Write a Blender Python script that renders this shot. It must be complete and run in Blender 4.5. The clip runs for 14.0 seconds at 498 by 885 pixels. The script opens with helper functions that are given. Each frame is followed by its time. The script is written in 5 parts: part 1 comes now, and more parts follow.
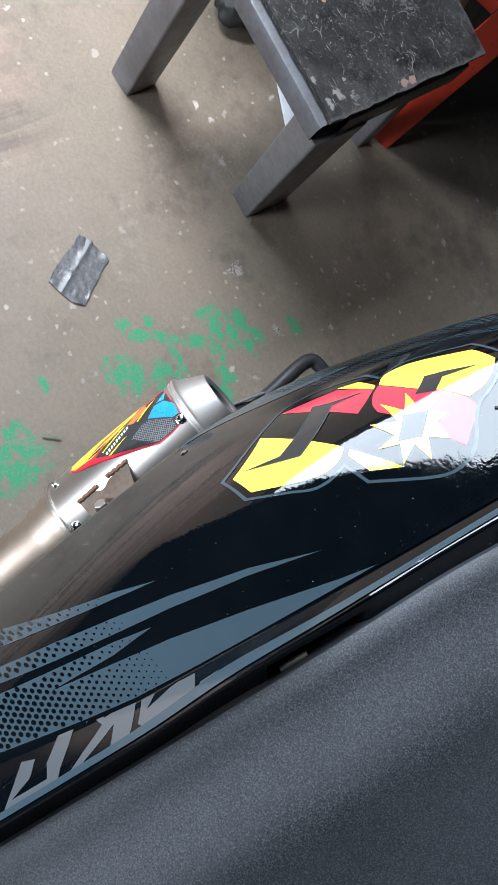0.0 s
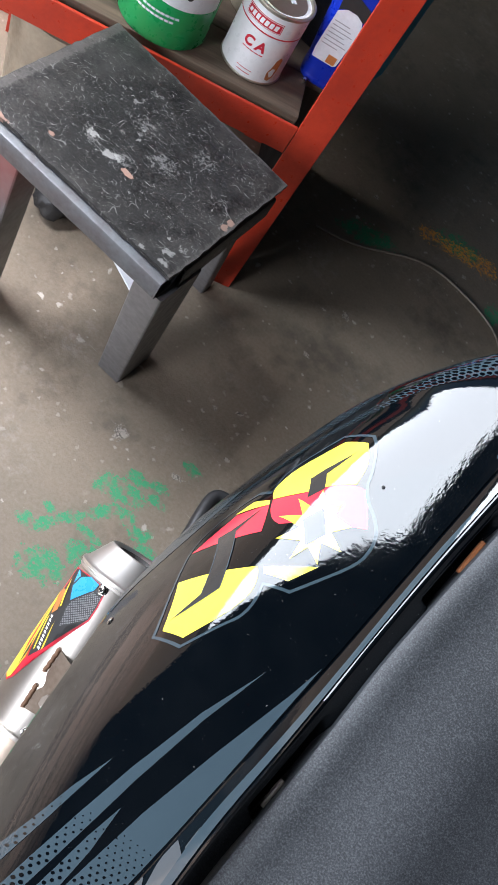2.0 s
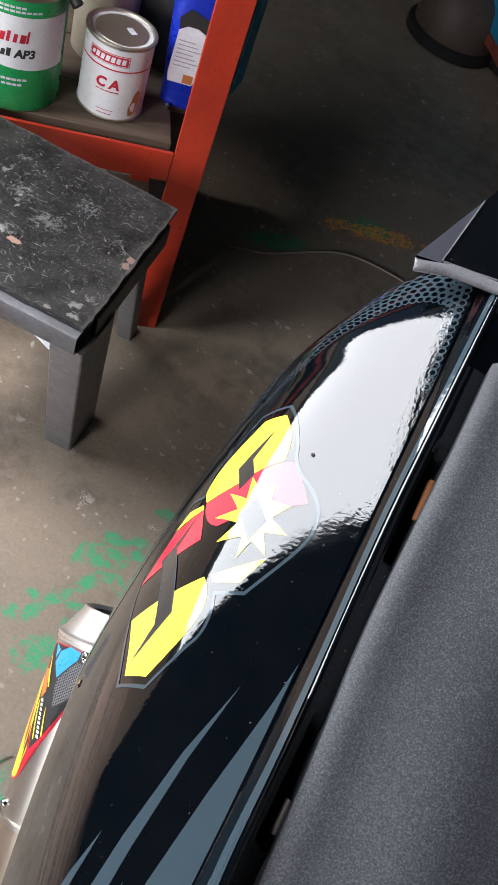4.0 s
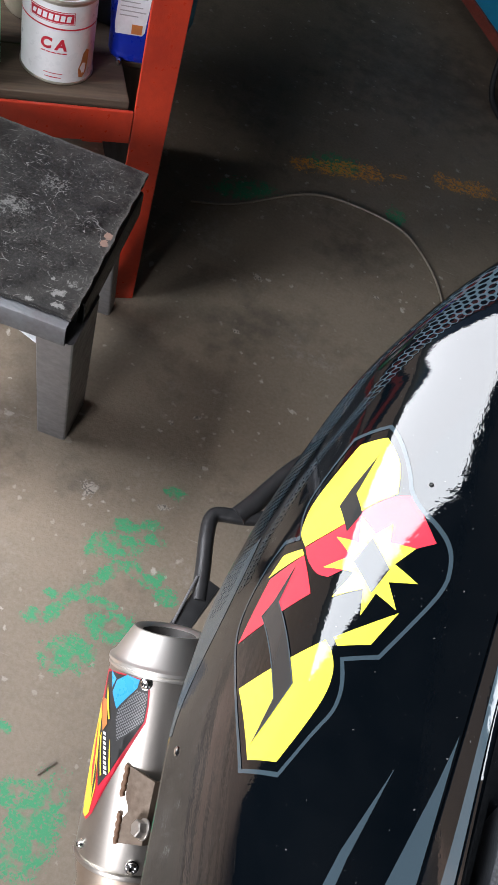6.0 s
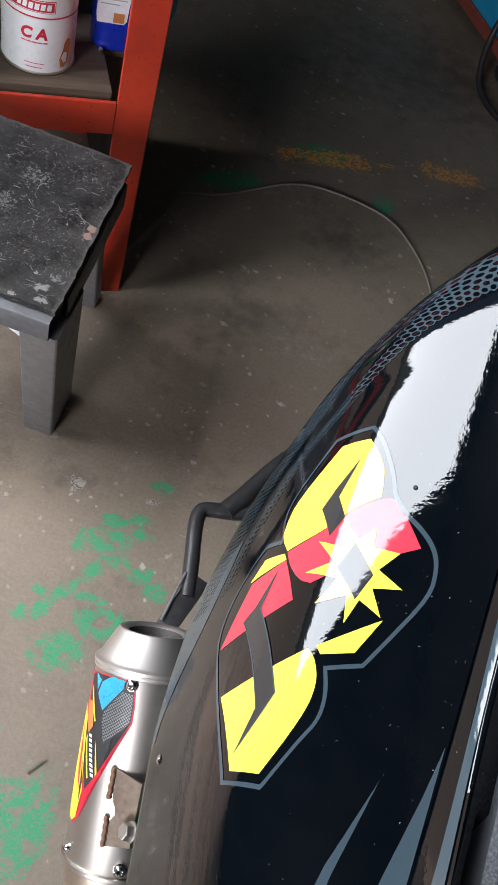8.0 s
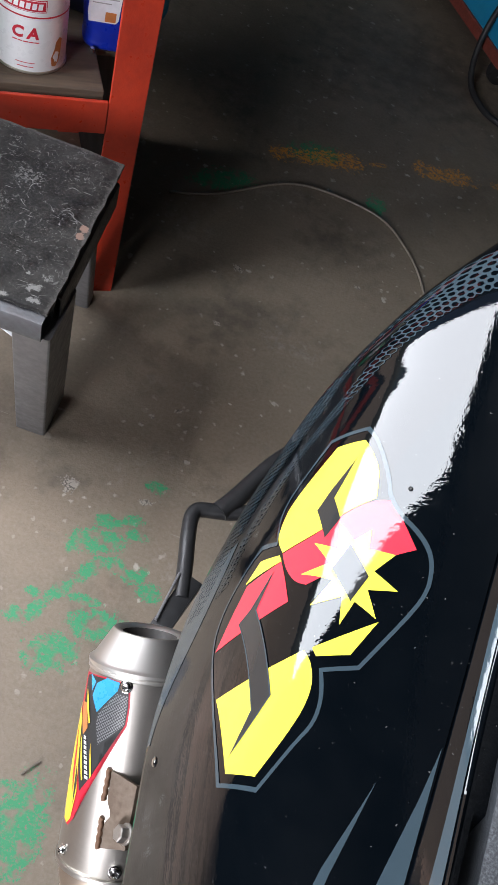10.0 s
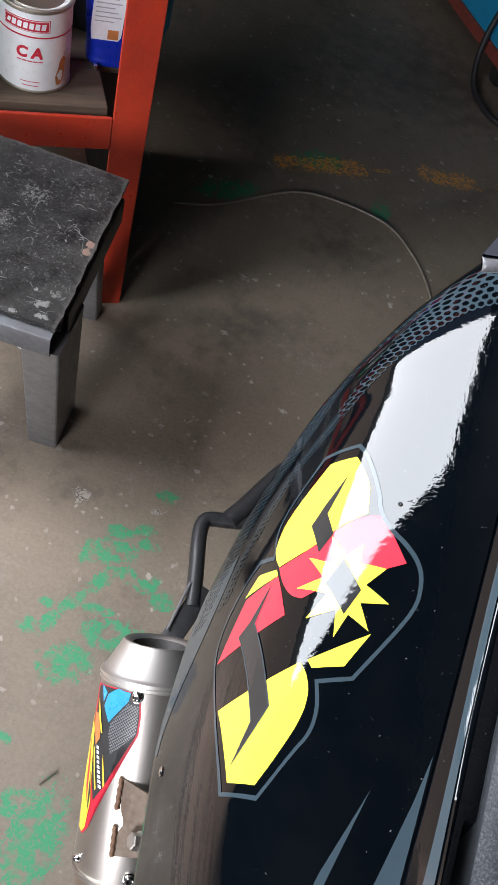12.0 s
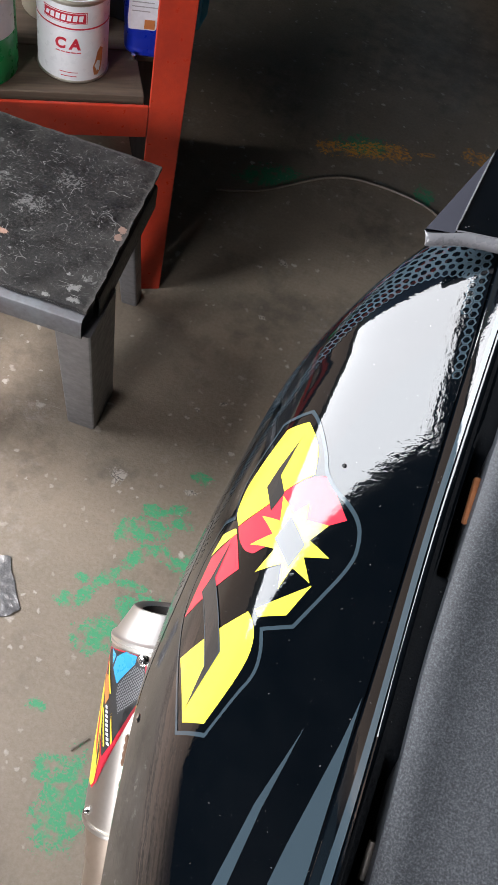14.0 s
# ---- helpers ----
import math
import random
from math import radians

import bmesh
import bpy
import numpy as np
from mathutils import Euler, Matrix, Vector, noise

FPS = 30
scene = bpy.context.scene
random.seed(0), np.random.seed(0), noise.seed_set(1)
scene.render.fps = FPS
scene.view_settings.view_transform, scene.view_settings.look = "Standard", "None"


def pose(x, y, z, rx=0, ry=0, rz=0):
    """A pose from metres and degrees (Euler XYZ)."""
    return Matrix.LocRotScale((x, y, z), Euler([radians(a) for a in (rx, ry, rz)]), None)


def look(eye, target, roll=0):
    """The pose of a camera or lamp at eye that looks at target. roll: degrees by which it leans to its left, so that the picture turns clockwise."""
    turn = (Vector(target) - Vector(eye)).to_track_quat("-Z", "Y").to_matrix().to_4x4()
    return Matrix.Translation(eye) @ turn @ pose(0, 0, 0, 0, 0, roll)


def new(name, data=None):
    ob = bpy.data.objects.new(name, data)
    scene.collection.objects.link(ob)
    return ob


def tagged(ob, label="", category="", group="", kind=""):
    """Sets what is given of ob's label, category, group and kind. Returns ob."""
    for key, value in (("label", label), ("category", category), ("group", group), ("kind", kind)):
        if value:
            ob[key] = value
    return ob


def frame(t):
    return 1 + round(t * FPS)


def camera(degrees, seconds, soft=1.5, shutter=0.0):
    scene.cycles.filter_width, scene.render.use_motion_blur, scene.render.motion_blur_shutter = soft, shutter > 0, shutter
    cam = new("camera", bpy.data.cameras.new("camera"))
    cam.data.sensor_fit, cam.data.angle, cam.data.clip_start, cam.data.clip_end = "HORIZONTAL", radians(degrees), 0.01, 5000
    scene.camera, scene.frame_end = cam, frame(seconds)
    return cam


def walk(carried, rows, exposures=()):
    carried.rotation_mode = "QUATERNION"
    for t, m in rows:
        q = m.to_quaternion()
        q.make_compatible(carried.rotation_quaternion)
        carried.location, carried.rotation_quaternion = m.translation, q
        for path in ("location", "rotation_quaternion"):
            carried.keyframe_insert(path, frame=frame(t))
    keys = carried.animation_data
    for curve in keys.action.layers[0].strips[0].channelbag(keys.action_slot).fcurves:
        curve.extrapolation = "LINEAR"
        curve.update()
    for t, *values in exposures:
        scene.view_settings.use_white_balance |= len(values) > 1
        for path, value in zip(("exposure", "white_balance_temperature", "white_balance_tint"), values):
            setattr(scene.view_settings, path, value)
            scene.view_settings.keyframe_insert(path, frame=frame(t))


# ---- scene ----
cam = camera(34.08, 14.0)
PATH = [
    (0, (0.0113, -0.0662, 1.1536), (0.1044, 0.3520, 0.2501), 71.02),
    (0.1, (0.0080, -0.0632, 1.1554), (0.1111, 0.3668, 0.2584), 71.35),
    (0.2, (0.0090, -0.0627, 1.1565), (0.0902, 0.3853, 0.2661), 64.91),
    (0.4, (0.0109, -0.0617, 1.1586), (0.0822, 0.4174, 0.2838), 59.26),
    (0.5, (0.0118, -0.0613, 1.1597), (0.0725, 0.4378, 0.2953), 56.66),
    (1, (0.0162, -0.0657, 1.1638), (0.0533, 0.4689, 0.3195), 50.09),
    (1.5, (0.0160, -0.0714, 1.1669), (0.0384, 0.4894, 0.3392), 47.29),
    (1.8, (0.0173, -0.0689, 1.1660), (0.0383, 0.4948, 0.3403), 46.79),
    (2, (0.0182, -0.0674, 1.1654), (0.0391, 0.5146, 0.3525), 45.12),
    (2.1, (0.0267, -0.0649, 1.1652), (0.0274, 0.5473, 0.3745), 40.65),
    (2.2, (0.0351, -0.0627, 1.1649), (0.0377, 0.5932, 0.4101), 35.28),
    (2.4, (0.0403, -0.0604, 1.1630), (0.0449, 0.6126, 0.4221), 32.26),
    (3.3, (0.0467, -0.0531, 1.1513), (0.0582, 0.5890, 0.3850), 30.05),
    (4, (0.0509, -0.0482, 1.1434), (0.0672, 0.5731, 0.3601), 28.57),
    (4.3, (0.0516, -0.0475, 1.1423), (0.0685, 0.5708, 0.3565), 28.36),
    (4.5, (0.0442, -0.0465, 1.1441), (0.0838, 0.5681, 0.3562), 30.41),
    (4.6, (0.0377, -0.0445, 1.1411), (0.0853, 0.5598, 0.3457), 30.50),
    (5, (0.0118, -0.0367, 1.1288), (0.1000, 0.5754, 0.3429), 31.12),
    (5.5, (-0.0037, -0.0104, 1.1121), (0.0975, 0.5702, 0.3042), 28.51),
    (6, (-0.0030, -0.0079, 1.1142), (0.0701, 0.5712, 0.3023), 25.85),
    (6.5, (-0.0007, -0.0011, 1.1132), (0.0730, 0.5755, 0.2995), 26.07),
    (7, (0.0024, 0.0019, 1.1128), (0.0842, 0.5776, 0.2993), 26.21),
    (7.5, (0.0000, 0.0000, 1.1067), (0.0896, 0.5659, 0.2872), 26.99),
    (8, (0.0001, 0.0013, 1.1107), (0.0874, 0.5738, 0.2955), 26.47),
    (8.2, (-0.0005, -0.0000, 1.1078), (0.0923, 0.5710, 0.2921), 27.17),
    (9.3, (-0.0005, 0.0013, 1.1091), (0.0938, 0.5739, 0.2947), 27.02),
    (10.5, (-0.0006, 0.0027, 1.1105), (0.0953, 0.5767, 0.2973), 26.88),
    (11, (-0.0006, 0.0028, 1.1099), (0.0921, 0.5728, 0.2935), 26.78),
    (11.5, (0.0001, 0.0035, 1.1103), (0.0913, 0.5720, 0.2926), 26.75),
    (12, (0.0032, 0.0021, 1.1228), (0.0812, 0.5770, 0.3084), 24.35),
    (12.5, (0.0080, 0.0012, 1.1286), (0.0764, 0.5755, 0.3128), 22.96),
    (13, (0.0146, 0.0004, 1.1316), (0.0835, 0.5735, 0.3151), 22.72),
    (13.5, (0.0309, -0.0036, 1.1340), (0.0885, 0.5510, 0.3039), 22.07),
    (14, (0.0403, -0.0077, 1.1423), (0.0569, 0.5401, 0.3058), 19.97),
]
walk(cam, [(t, look(eye, target, roll)) for t, eye, target, roll in PATH], [(0.0, 1.34, 5880, 12), (2.0, 1.45, 6200, 16), (4.5, 1.34, 6550, 17), (6.5, 1.34, 6440, 17), (11.5, 1.34, 6380, 17), (14.0, 1.34, 6560, 17)])

# ---- room light: the open shop front on the -x side, seen only by its light ----
world = bpy.data.worlds.new("sky")
world.use_nodes = True
scene.world = world
wn = world.node_tree.nodes
sky = wn.new("ShaderNodeTexSky")
sky.sky_type, sky.sun_disc = "NISHITA", False
sky.sun_elevation, sky.sun_rotation = radians(80), radians(290)
wn["Background"].inputs["Strength"].default_value = 0.03
world.node_tree.links.new(sky.outputs["Color"], wn["Background"].inputs["Color"])


def opening_light(name, m, width, height, watts, colour):
    lamp = bpy.data.lights.new(name, "AREA")
    lamp.shape, lamp.size, lamp.size_y, lamp.energy, lamp.color = "RECTANGLE", width, height, watts, colour
    ob = new(name, lamp)
    ob.matrix_world = m
    return ob


# the doorway in the west wall, its upper part full of bright sky, and the wide window in the shop's south wall
opening_light("west_opening_daylight", look((-1.27, 0.52, 1.86), (0, 0.52, 1.86)), 0.53, 1.78, 23.5, (0.92, 0.985, 1.0))
opening_light("west_opening_near_half", look((-1.27, 0.0875, 1.86), (0, 0.0875, 1.86)), 0.335, 1.78, 15, (0.90, 0.98, 1.0))
opening_light("shopfront_daylight", look((-0.92, -2.2, 1.4), (-0.92, 0, 1.4)), 0.8, 1.2, 30, (0.95, 0.98, 1.0))
sun_data = bpy.data.lights.new("sun", "SUN")
sun_data.energy, sun_data.angle, sun_data.color = 4.2, radians(26), (1.0, 0.95, 0.88)
new("sun", sun_data).matrix_world = look((-1.65, 0.15, 3.6), (-0.6, 0.35, 0))


# ---- materials ----
def tree(name):
    m = bpy.data.materials.new(name)
    m.use_nodes = True
    return m, m.node_tree, m.node_tree.nodes["Principled BSDF"]


def node(nt, kind, ins=(), **props):
    n = nt.nodes.new("ShaderNode" + kind)
    for k, v in props.items():
        setattr(n, k, v)
    for k, v in dict(ins).items():
        if hasattr(v, "is_output"):
            nt.links.new(v, n.inputs[k])
        else:
            n.inputs[k].default_value = v
    return n


def coords(nt):
    return nt.nodes.new("ShaderNodeTexCoord").outputs["Object"]


def noise_tex(nt, scale, detail=4.0, rough=0.6, vec=None):
    return node(nt, "TexNoise", {"Vector": vec or coords(nt), "Scale": scale, "Detail": detail, "Roughness": rough}).outputs["Fac"]


def ramp(nt, fac, lo, hi, a=0.0, b=1.0):
    return node(nt, "MapRange", {"Value": fac, "From Min": lo, "From Max": hi, "To Min": a, "To Max": b}).outputs["Result"]


def mix(nt, fac, a, b):
    n = node(nt, "Mix", data_type="RGBA")
    for k, v in ((0, fac), (6, a), (7, b)):
        if hasattr(v, "is_output"):
            nt.links.new(v, n.inputs[k])
        else:
            n.inputs[k].default_value = (*v, 1) if k else v
    return n.outputs[2]


def math_n(nt, op, a, b=0.0):
    n = node(nt, "Math", operation=op)
    for k, v in ((0, a), (1, b)):
        if hasattr(v, "is_output"):
            nt.links.new(v, n.inputs[k])
        else:
            n.inputs[k].default_value = v
    return n.outputs[0]


def surface(name, colour, rough=0.5, metal=0.0, second=None, scale=20.0, amount=0.5, bump=0.0, bump_scale=80.0, coat=0.0, rough_var=0.1, spec=0.5):
    """A worn surface: two-scale colour variation, uneven gloss and fine relief."""
    m, nt, b = tree(name)
    n1, n2 = noise_tex(nt, scale), noise_tex(nt, scale * 6, 3)
    f = ramp(nt, math_n(nt, "ADD", math_n(nt, "MULTIPLY", n1, 0.7), math_n(nt, "MULTIPLY", n2, 0.3)), 0.38, 0.62, 0, amount)
    col = mix(nt, f, colour, second or tuple(c * 0.6 for c in colour))
    nt.links.new(col, b.inputs["Base Color"])
    nt.links.new(ramp(nt, n2, 0.3, 0.7, max(0.02, rough - rough_var), min(1, rough + rough_var)), b.inputs["Roughness"])
    b.inputs["Metallic"].default_value = metal
    b.inputs["Coat Weight"].default_value = coat
    b.inputs["Coat Roughness"].default_value = 0.05
    b.inputs["Specular IOR Level"].default_value = spec
    if bump:
        bn = node(nt, "Bump", {"Height": noise_tex(nt, bump_scale, 5), "Strength": bump, "Distance": 0.002})
        nt.links.new(bn.outputs["Normal"], b.inputs["Normal"])
    return m


def lacquer(name, colour, coat=1.0, base_rough=0.35, dirt=0.0):
    """Glossy lacquer over colour, with a faint orange-peel relief and dust specks."""
    m, nt, b = tree(name)
    n1 = noise_tex(nt, 60, 4)
    col = mix(nt, ramp(nt, n1, 0.35, 0.7, 0, 0.35), colour, tuple(min(1, c * 1.15 + 0.002) for c in colour))
    dust = ramp(nt, noise_tex(nt, 900, 2), 0.73, 0.76, 0, dirt)
    col = mix(nt, dust, col, (0.35, 0.35, 0.34))
    nt.links.new(col, b.inputs["Base Color"])
    b.inputs["Roughness"].default_value = base_rough
    b.inputs["Coat Weight"].default_value = coat
    b.inputs["Coat Roughness"].default_value = 0.035
    b.inputs["Coat IOR"].default_value = 1.48
    b.inputs["Specular IOR Level"].default_value = 0.0
    nt.links.new(ramp(nt, noise_tex(nt, 35, 5, 0.7), 0.45, 0.8, 0.03, 0.085), b.inputs["Coat Roughness"])
    mp = node(nt, "Mapping", {"Vector": coords(nt), "Rotation": (-0.42, 0, 0.05), "Scale": (170, 5, 130)})
    draw = noise_tex(nt, 1.0, 3, 0.6, mp.outputs[0])
    peel = math_n(nt, "ADD", math_n(nt, "ADD", noise_tex(nt, 420, 2), math_n(nt, "MULTIPLY", noise_tex(nt, 70, 3), 1.0)), math_n(nt, "MULTIPLY", draw, 1.6))
    bn = node(nt, "Bump", {"Height": peel, "Strength": 0.048, "Distance": 0.0006})
    nt.links.new(bn.outputs["Normal"], b.inputs["Coat Normal"])
    return m


def spots(nt, blobs, edge_noise, lo, hi):
    """A mask of worn paint patches: ellipses (x, y, rx, ry, turn) with noisy edges."""
    pos = coords(nt)
    best = None
    for x, y, rx, ry, turn in blobs:
        mp = node(nt, "Mapping", {"Vector": pos, "Location": (x, y, 0), "Rotation": (0, 0, radians(turn)), "Scale": (rx, ry, 1e6)}, vector_type="TEXTURE")
        sx = node(nt, "SeparateXYZ", {"Vector": mp.outputs[0]})
        d = math_n(nt, "SQRT", math_n(nt, "ADD", math_n(nt, "POWER", sx.outputs[0], 2), math_n(nt, "POWER", sx.outputs[1], 2)))
        d = math_n(nt, "SUBTRACT", 1.0, d)
        best = d if best is None else math_n(nt, "MAXIMUM", best, d)
    inside = ramp(nt, best, -0.1, 0.8)
    return ramp(nt, math_n(nt, "ADD", math_n(nt, "MULTIPLY", inside, 0.42), edge_noise), lo, hi)


def concrete():
    m, nt, b = tree("worn_concrete")
    big, mid, fine = noise_tex(nt, 1.7, 5), noise_tex(nt, 9, 6, 0.65), noise_tex(nt, 160, 4, 0.7)
    col = mix(nt, ramp(nt, big, 0.35, 0.65), (0.222, 0.179, 0.131), (0.170, 0.134, 0.096))
    col = mix(nt, ramp(nt, mid, 0.42, 0.75, 0, 0.35), col, (0.12, 0.107, 0.079))
    col = mix(nt, ramp(nt, fine, 0.35, 0.75, 0, 0.35), col, (0.32, 0.275, 0.228))
    # light paint drips and chips of several sizes, thicker in some places
    some_where = ramp(nt, noise_tex(nt, 3.3, 3), 0.42, 0.62, 0.25, 1.0)
    for scale, size, amount in ((30, 0.12, 0.9), (70, 0.15, 0.6), (13, 0.06, 0.9)):
        nz = node(nt, "TexNoise", {"Vector": coords(nt), "Scale": scale * 2.6, "Detail": 4.0})
        w2 = node(nt, "VectorMath", {0: nz.outputs["Color"]}, operation="MULTIPLY_ADD")
        w2.inputs[1].default_value = (0.7 / scale, 0.7 / scale, 0)
        nt.links.new(coords(nt), w2.inputs[2])
        v = node(nt, "TexVoronoi", {"Vector": w2.outputs[0], "Scale": scale, "Randomness": 1.0})
        some = ramp(nt, node(nt, "SeparateColor", {"Color": v.outputs["Color"]}).outputs[0], 0.81, 0.88)
        spot = math_n(nt, "MULTIPLY", ramp(nt, v.outputs["Distance"], size, size * 1.7, amount, 0), math_n(nt, "MULTIPLY", some, some_where))
        col = mix(nt, spot, col, (0.62, 0.58, 0.52))
    smear = ramp(nt, math_n(nt, "MULTIPLY", ramp(nt, noise_tex(nt, 5.5, 4), 0.5, 0.68), ramp(nt, noise_tex(nt, 48, 7, 0.75), 0.42, 0.66)), 0.15, 0.8, 0, 0.5)
    col = mix(nt, smear, col, (0.34, 0.31, 0.275))
    grime = ramp(nt, math_n(nt, "MULTIPLY", ramp(nt, noise_tex(nt, 4.1, 4), 0.48, 0.62), ramp(nt, noise_tex(nt, 33, 7, 0.75), 0.40, 0.62)), 0.1, 0.8, 0, 0.42)
    col = mix(nt, grime, col, (0.085, 0.066, 0.05))
    # scratches
    mp = node(nt, "Mapping", {"Vector": coords(nt), "Rotation": (0, 0, 0.5), "Scale": (14, 160, 1)})
    scr = math_n(nt, "MULTIPLY", ramp(nt, noise_tex(nt, 1.0, 2, 0.5, mp.outputs[0]), 0.70, 0.74, 0, 0.5), ramp(nt, mid, 0.5, 0.6))
    col = mix(nt, scr, col, (0.42, 0.39, 0.35))
    # sweeping streaks and a dirty joint where the floor runs towards the west doorway
    mp = node(nt, "Mapping", {"Vector": coords(nt), "Scale": (26, 1.1, 1)})
    px = node(nt, "SeparateXYZ", {"Vector": coords(nt)}).outputs[0]
    swept = math_n(nt, "MULTIPLY", ramp(nt, px, -0.36, -0.44), ramp(nt, node(nt, "SeparateXYZ", {"Vector": coords(nt)}).outputs[1], 0.50, 0.30))
    lines = noise_tex(nt, 1.0, 5, 0.6, mp.outputs[0])
    col = mix(nt, math_n(nt, "MULTIPLY", swept, ramp(nt, lines, 0.40, 0.62, 0, 0.75)), col, (0.48, 0.32, 0.24))
    col = mix(nt, math_n(nt, "MULTIPLY", swept, ramp(nt, lines, 0.47, 0.36, 0, 0.7)), col, (0.07, 0.05, 0.04))
    wav = math_n(nt, "ADD", px, math_n(nt, "MULTIPLY", noise_tex(nt, 3, 4), 0.06))
    joint = ramp(nt, math_n(nt, "ABSOLUTE", math_n(nt, "ADD", wav, 0.40)), 0.006, 0.016, 0.85, 0)
    col = mix(nt, math_n(nt, "MULTIPLY", joint, swept), col, (0.035, 0.025, 0.02))
    # dark oil stains
    oil = spots(nt, [(0.05, 1.05, 0.16, 0.10, 20), (0.18, 1.32, 0.10, 0.06, 0), (-0.12, 0.605, 0.05, 0.035, 30), (0.3, 2.1, 0.4, 0.3, 0)], ramp(nt, noise_tex(nt, 22, 6), 0.3, 0.7, 0, 0.5), 0.35, 0.75)
    col = mix(nt, math_n(nt, "MULTIPLY", oil, 0.55), col, (0.05, 0.042, 0.035))
    # a broken patch where the screed has chipped
    crack = spots(nt, [(-0.118, 0.602, 0.022, 0.022, 20), (0.019, 1.166, 0.012, 0.02, 60), (0.0, 0.615, 0.018, 0.01, 20), (-0.038, 0.771, 0.010, 0.008, 0), (0.002, 0.798, 0.012, 0.007, 30), (-0.049, 0.748, 0.008, 0.006, 0), (0.041, 0.708, 0.011, 0.008, 20), (0.014, 1.013, 0.014, 0.009, 0), (-0.118, 1.519, 0.012, 0.012, 0), (0.259, 1.233, 0.012, 0.008, 0), (-0.023, 1.136, 0.009, 0.007, 0), (-0.109, 1.128, 0.010, 0.006, 0)], noise_tex(nt, 130, 5, 0.7), 0.72, 0.80)
    edges = ramp(nt, math_n(nt, "ABSOLUTE", math_n(nt, "SUBTRACT", noise_tex(nt, 85, 2), 0.5)), 0.012, 0.04, 1, 0)
    col = mix(nt, math_n(nt, "MULTIPLY", crack, 0.7), col, (0.42, 0.385, 0.335))
    col = mix(nt, math_n(nt, "MULTIPLY", math_n(nt, "MULTIPLY", crack, edges), 0.8), col, (0.05, 0.04, 0.033))
    worn = math_n(nt, "ADD", math_n(nt, "MULTIPLY", noise_tex(nt, 75, 4, 0.65), 0.62), math_n(nt, "MULTIPLY", noise_tex(nt, 330, 3, 0.6), 0.38))
    green = spots(nt, [(-0.045, 0.528, 0.06, 0.032, 15), (-0.078, 0.517, 0.022, 0.03, 0), (-0.043, 0.562, 0.03, 0.02, 0), (-0.010, 0.577, 0.026, 0.016, 20), (-0.012, 0.499, 0.03, 0.02, -45), (0.016, 0.489, 0.03, 0.018, 0), (0.03, 0.503, 0.014, 0.022, 0), (-0.045, 0.482, 0.045, 0.018, 55), (-0.075, 0.436, 0.045, 0.016, 55), (-0.097, 0.398, 0.036, 0.016, 65), (-0.037, 0.435, 0.04, 0.013, 0), (-0.01, 0.405, 0.065, 0.035, 10), (-0.055, 0.35, 0.06, 0.04, 30), (-0.12, 0.385, 0.022, 0.018, 0), (-0.108, 0.424, 0.018, 0.012, 0), (0.005, 0.555, 0.03, 0.014, 10), (0.045, 0.474, 0.03, 0.022, 0), (-0.02, 0.135, 0.055, 0.095, 0), (-0.06, 0.165, 0.02, 0.03, 0), (0.01, 0.645, 0.03, 0.018, 0), (-0.10, 0.235, 0.018, 0.013, 0), (-0.07, 1.40, 0.11, 0.05, 30), (0.262, 1.50, 0.035, 0.05, 0), (0.10, 1.60, 0.10, 0.05, 20)], worn, 0.70, 0.77)
    speck = ramp(nt, noise_tex(nt, 210, 4, 0.7), 0.36, 0.46)
    green = math_n(nt, "MULTIPLY", green, math_n(nt, "MULTIPLY", speck, ramp(nt, noise_tex(nt, 48, 3), 0.36, 0.50)))
    col = mix(nt, math_n(nt, "MULTIPLY", green, 0.85), col, (0.010, 0.30, 0.13))
    flakes = math_n(nt, "ADD", math_n(nt, "MULTIPLY", noise_tex(nt, 90, 4, 0.7), 0.6), math_n(nt, "MULTIPLY", noise_tex(nt, 240, 3, 0.6), 0.4))
    orange = spots(nt, [(0.035, 1.555, 0.05, 0.04, 15), (0.085, 1.572, 0.055, 0.04, 20), (0.13, 1.595, 0.07, 0.045, 20), (0.178, 1.610, 0.055, 0.05, 20), (0.35, 1.690, 0.03, 0.04, 20), (0.385, 1.692, 0.06, 0.04, 10), (0.435, 1.705, 0.06, 0.045, 10), (0.475, 1.712, 0.04, 0.03, 10), (0.56, 1.74, 0.05, 0.03, 10), (0.25, 1.642, 0.04, 0.012, 20)], flakes, 0.70, 0.75)
    orange = math_n(nt, "MULTIPLY", orange, math_n(nt, "MULTIPLY", ramp(nt, noise_tex(nt, 125, 4, 0.7), 0.44, 0.52), ramp(nt, noise_tex(nt, 30, 3), 0.36, 0.5)))
    col = mix(nt, math_n(nt, "MULTIPLY", orange, 0.78), col, (0.85, 0.36, 0.03))
    nt.links.new(col, b.inputs["Base Color"])
    nt.links.new(ramp(nt, mid, 0.3, 0.7, 0.42, 0.68), b.inputs["Roughness"])
    bn = node(nt, "Bump", {"Height": math_n(nt, "ADD", fine, math_n(nt, "MULTIPLY", mid, 2.0)), "Strength": 0.22, "Distance": 0.003})
    nt.links.new(bn.outputs["Normal"], b.inputs["Normal"])
    return m


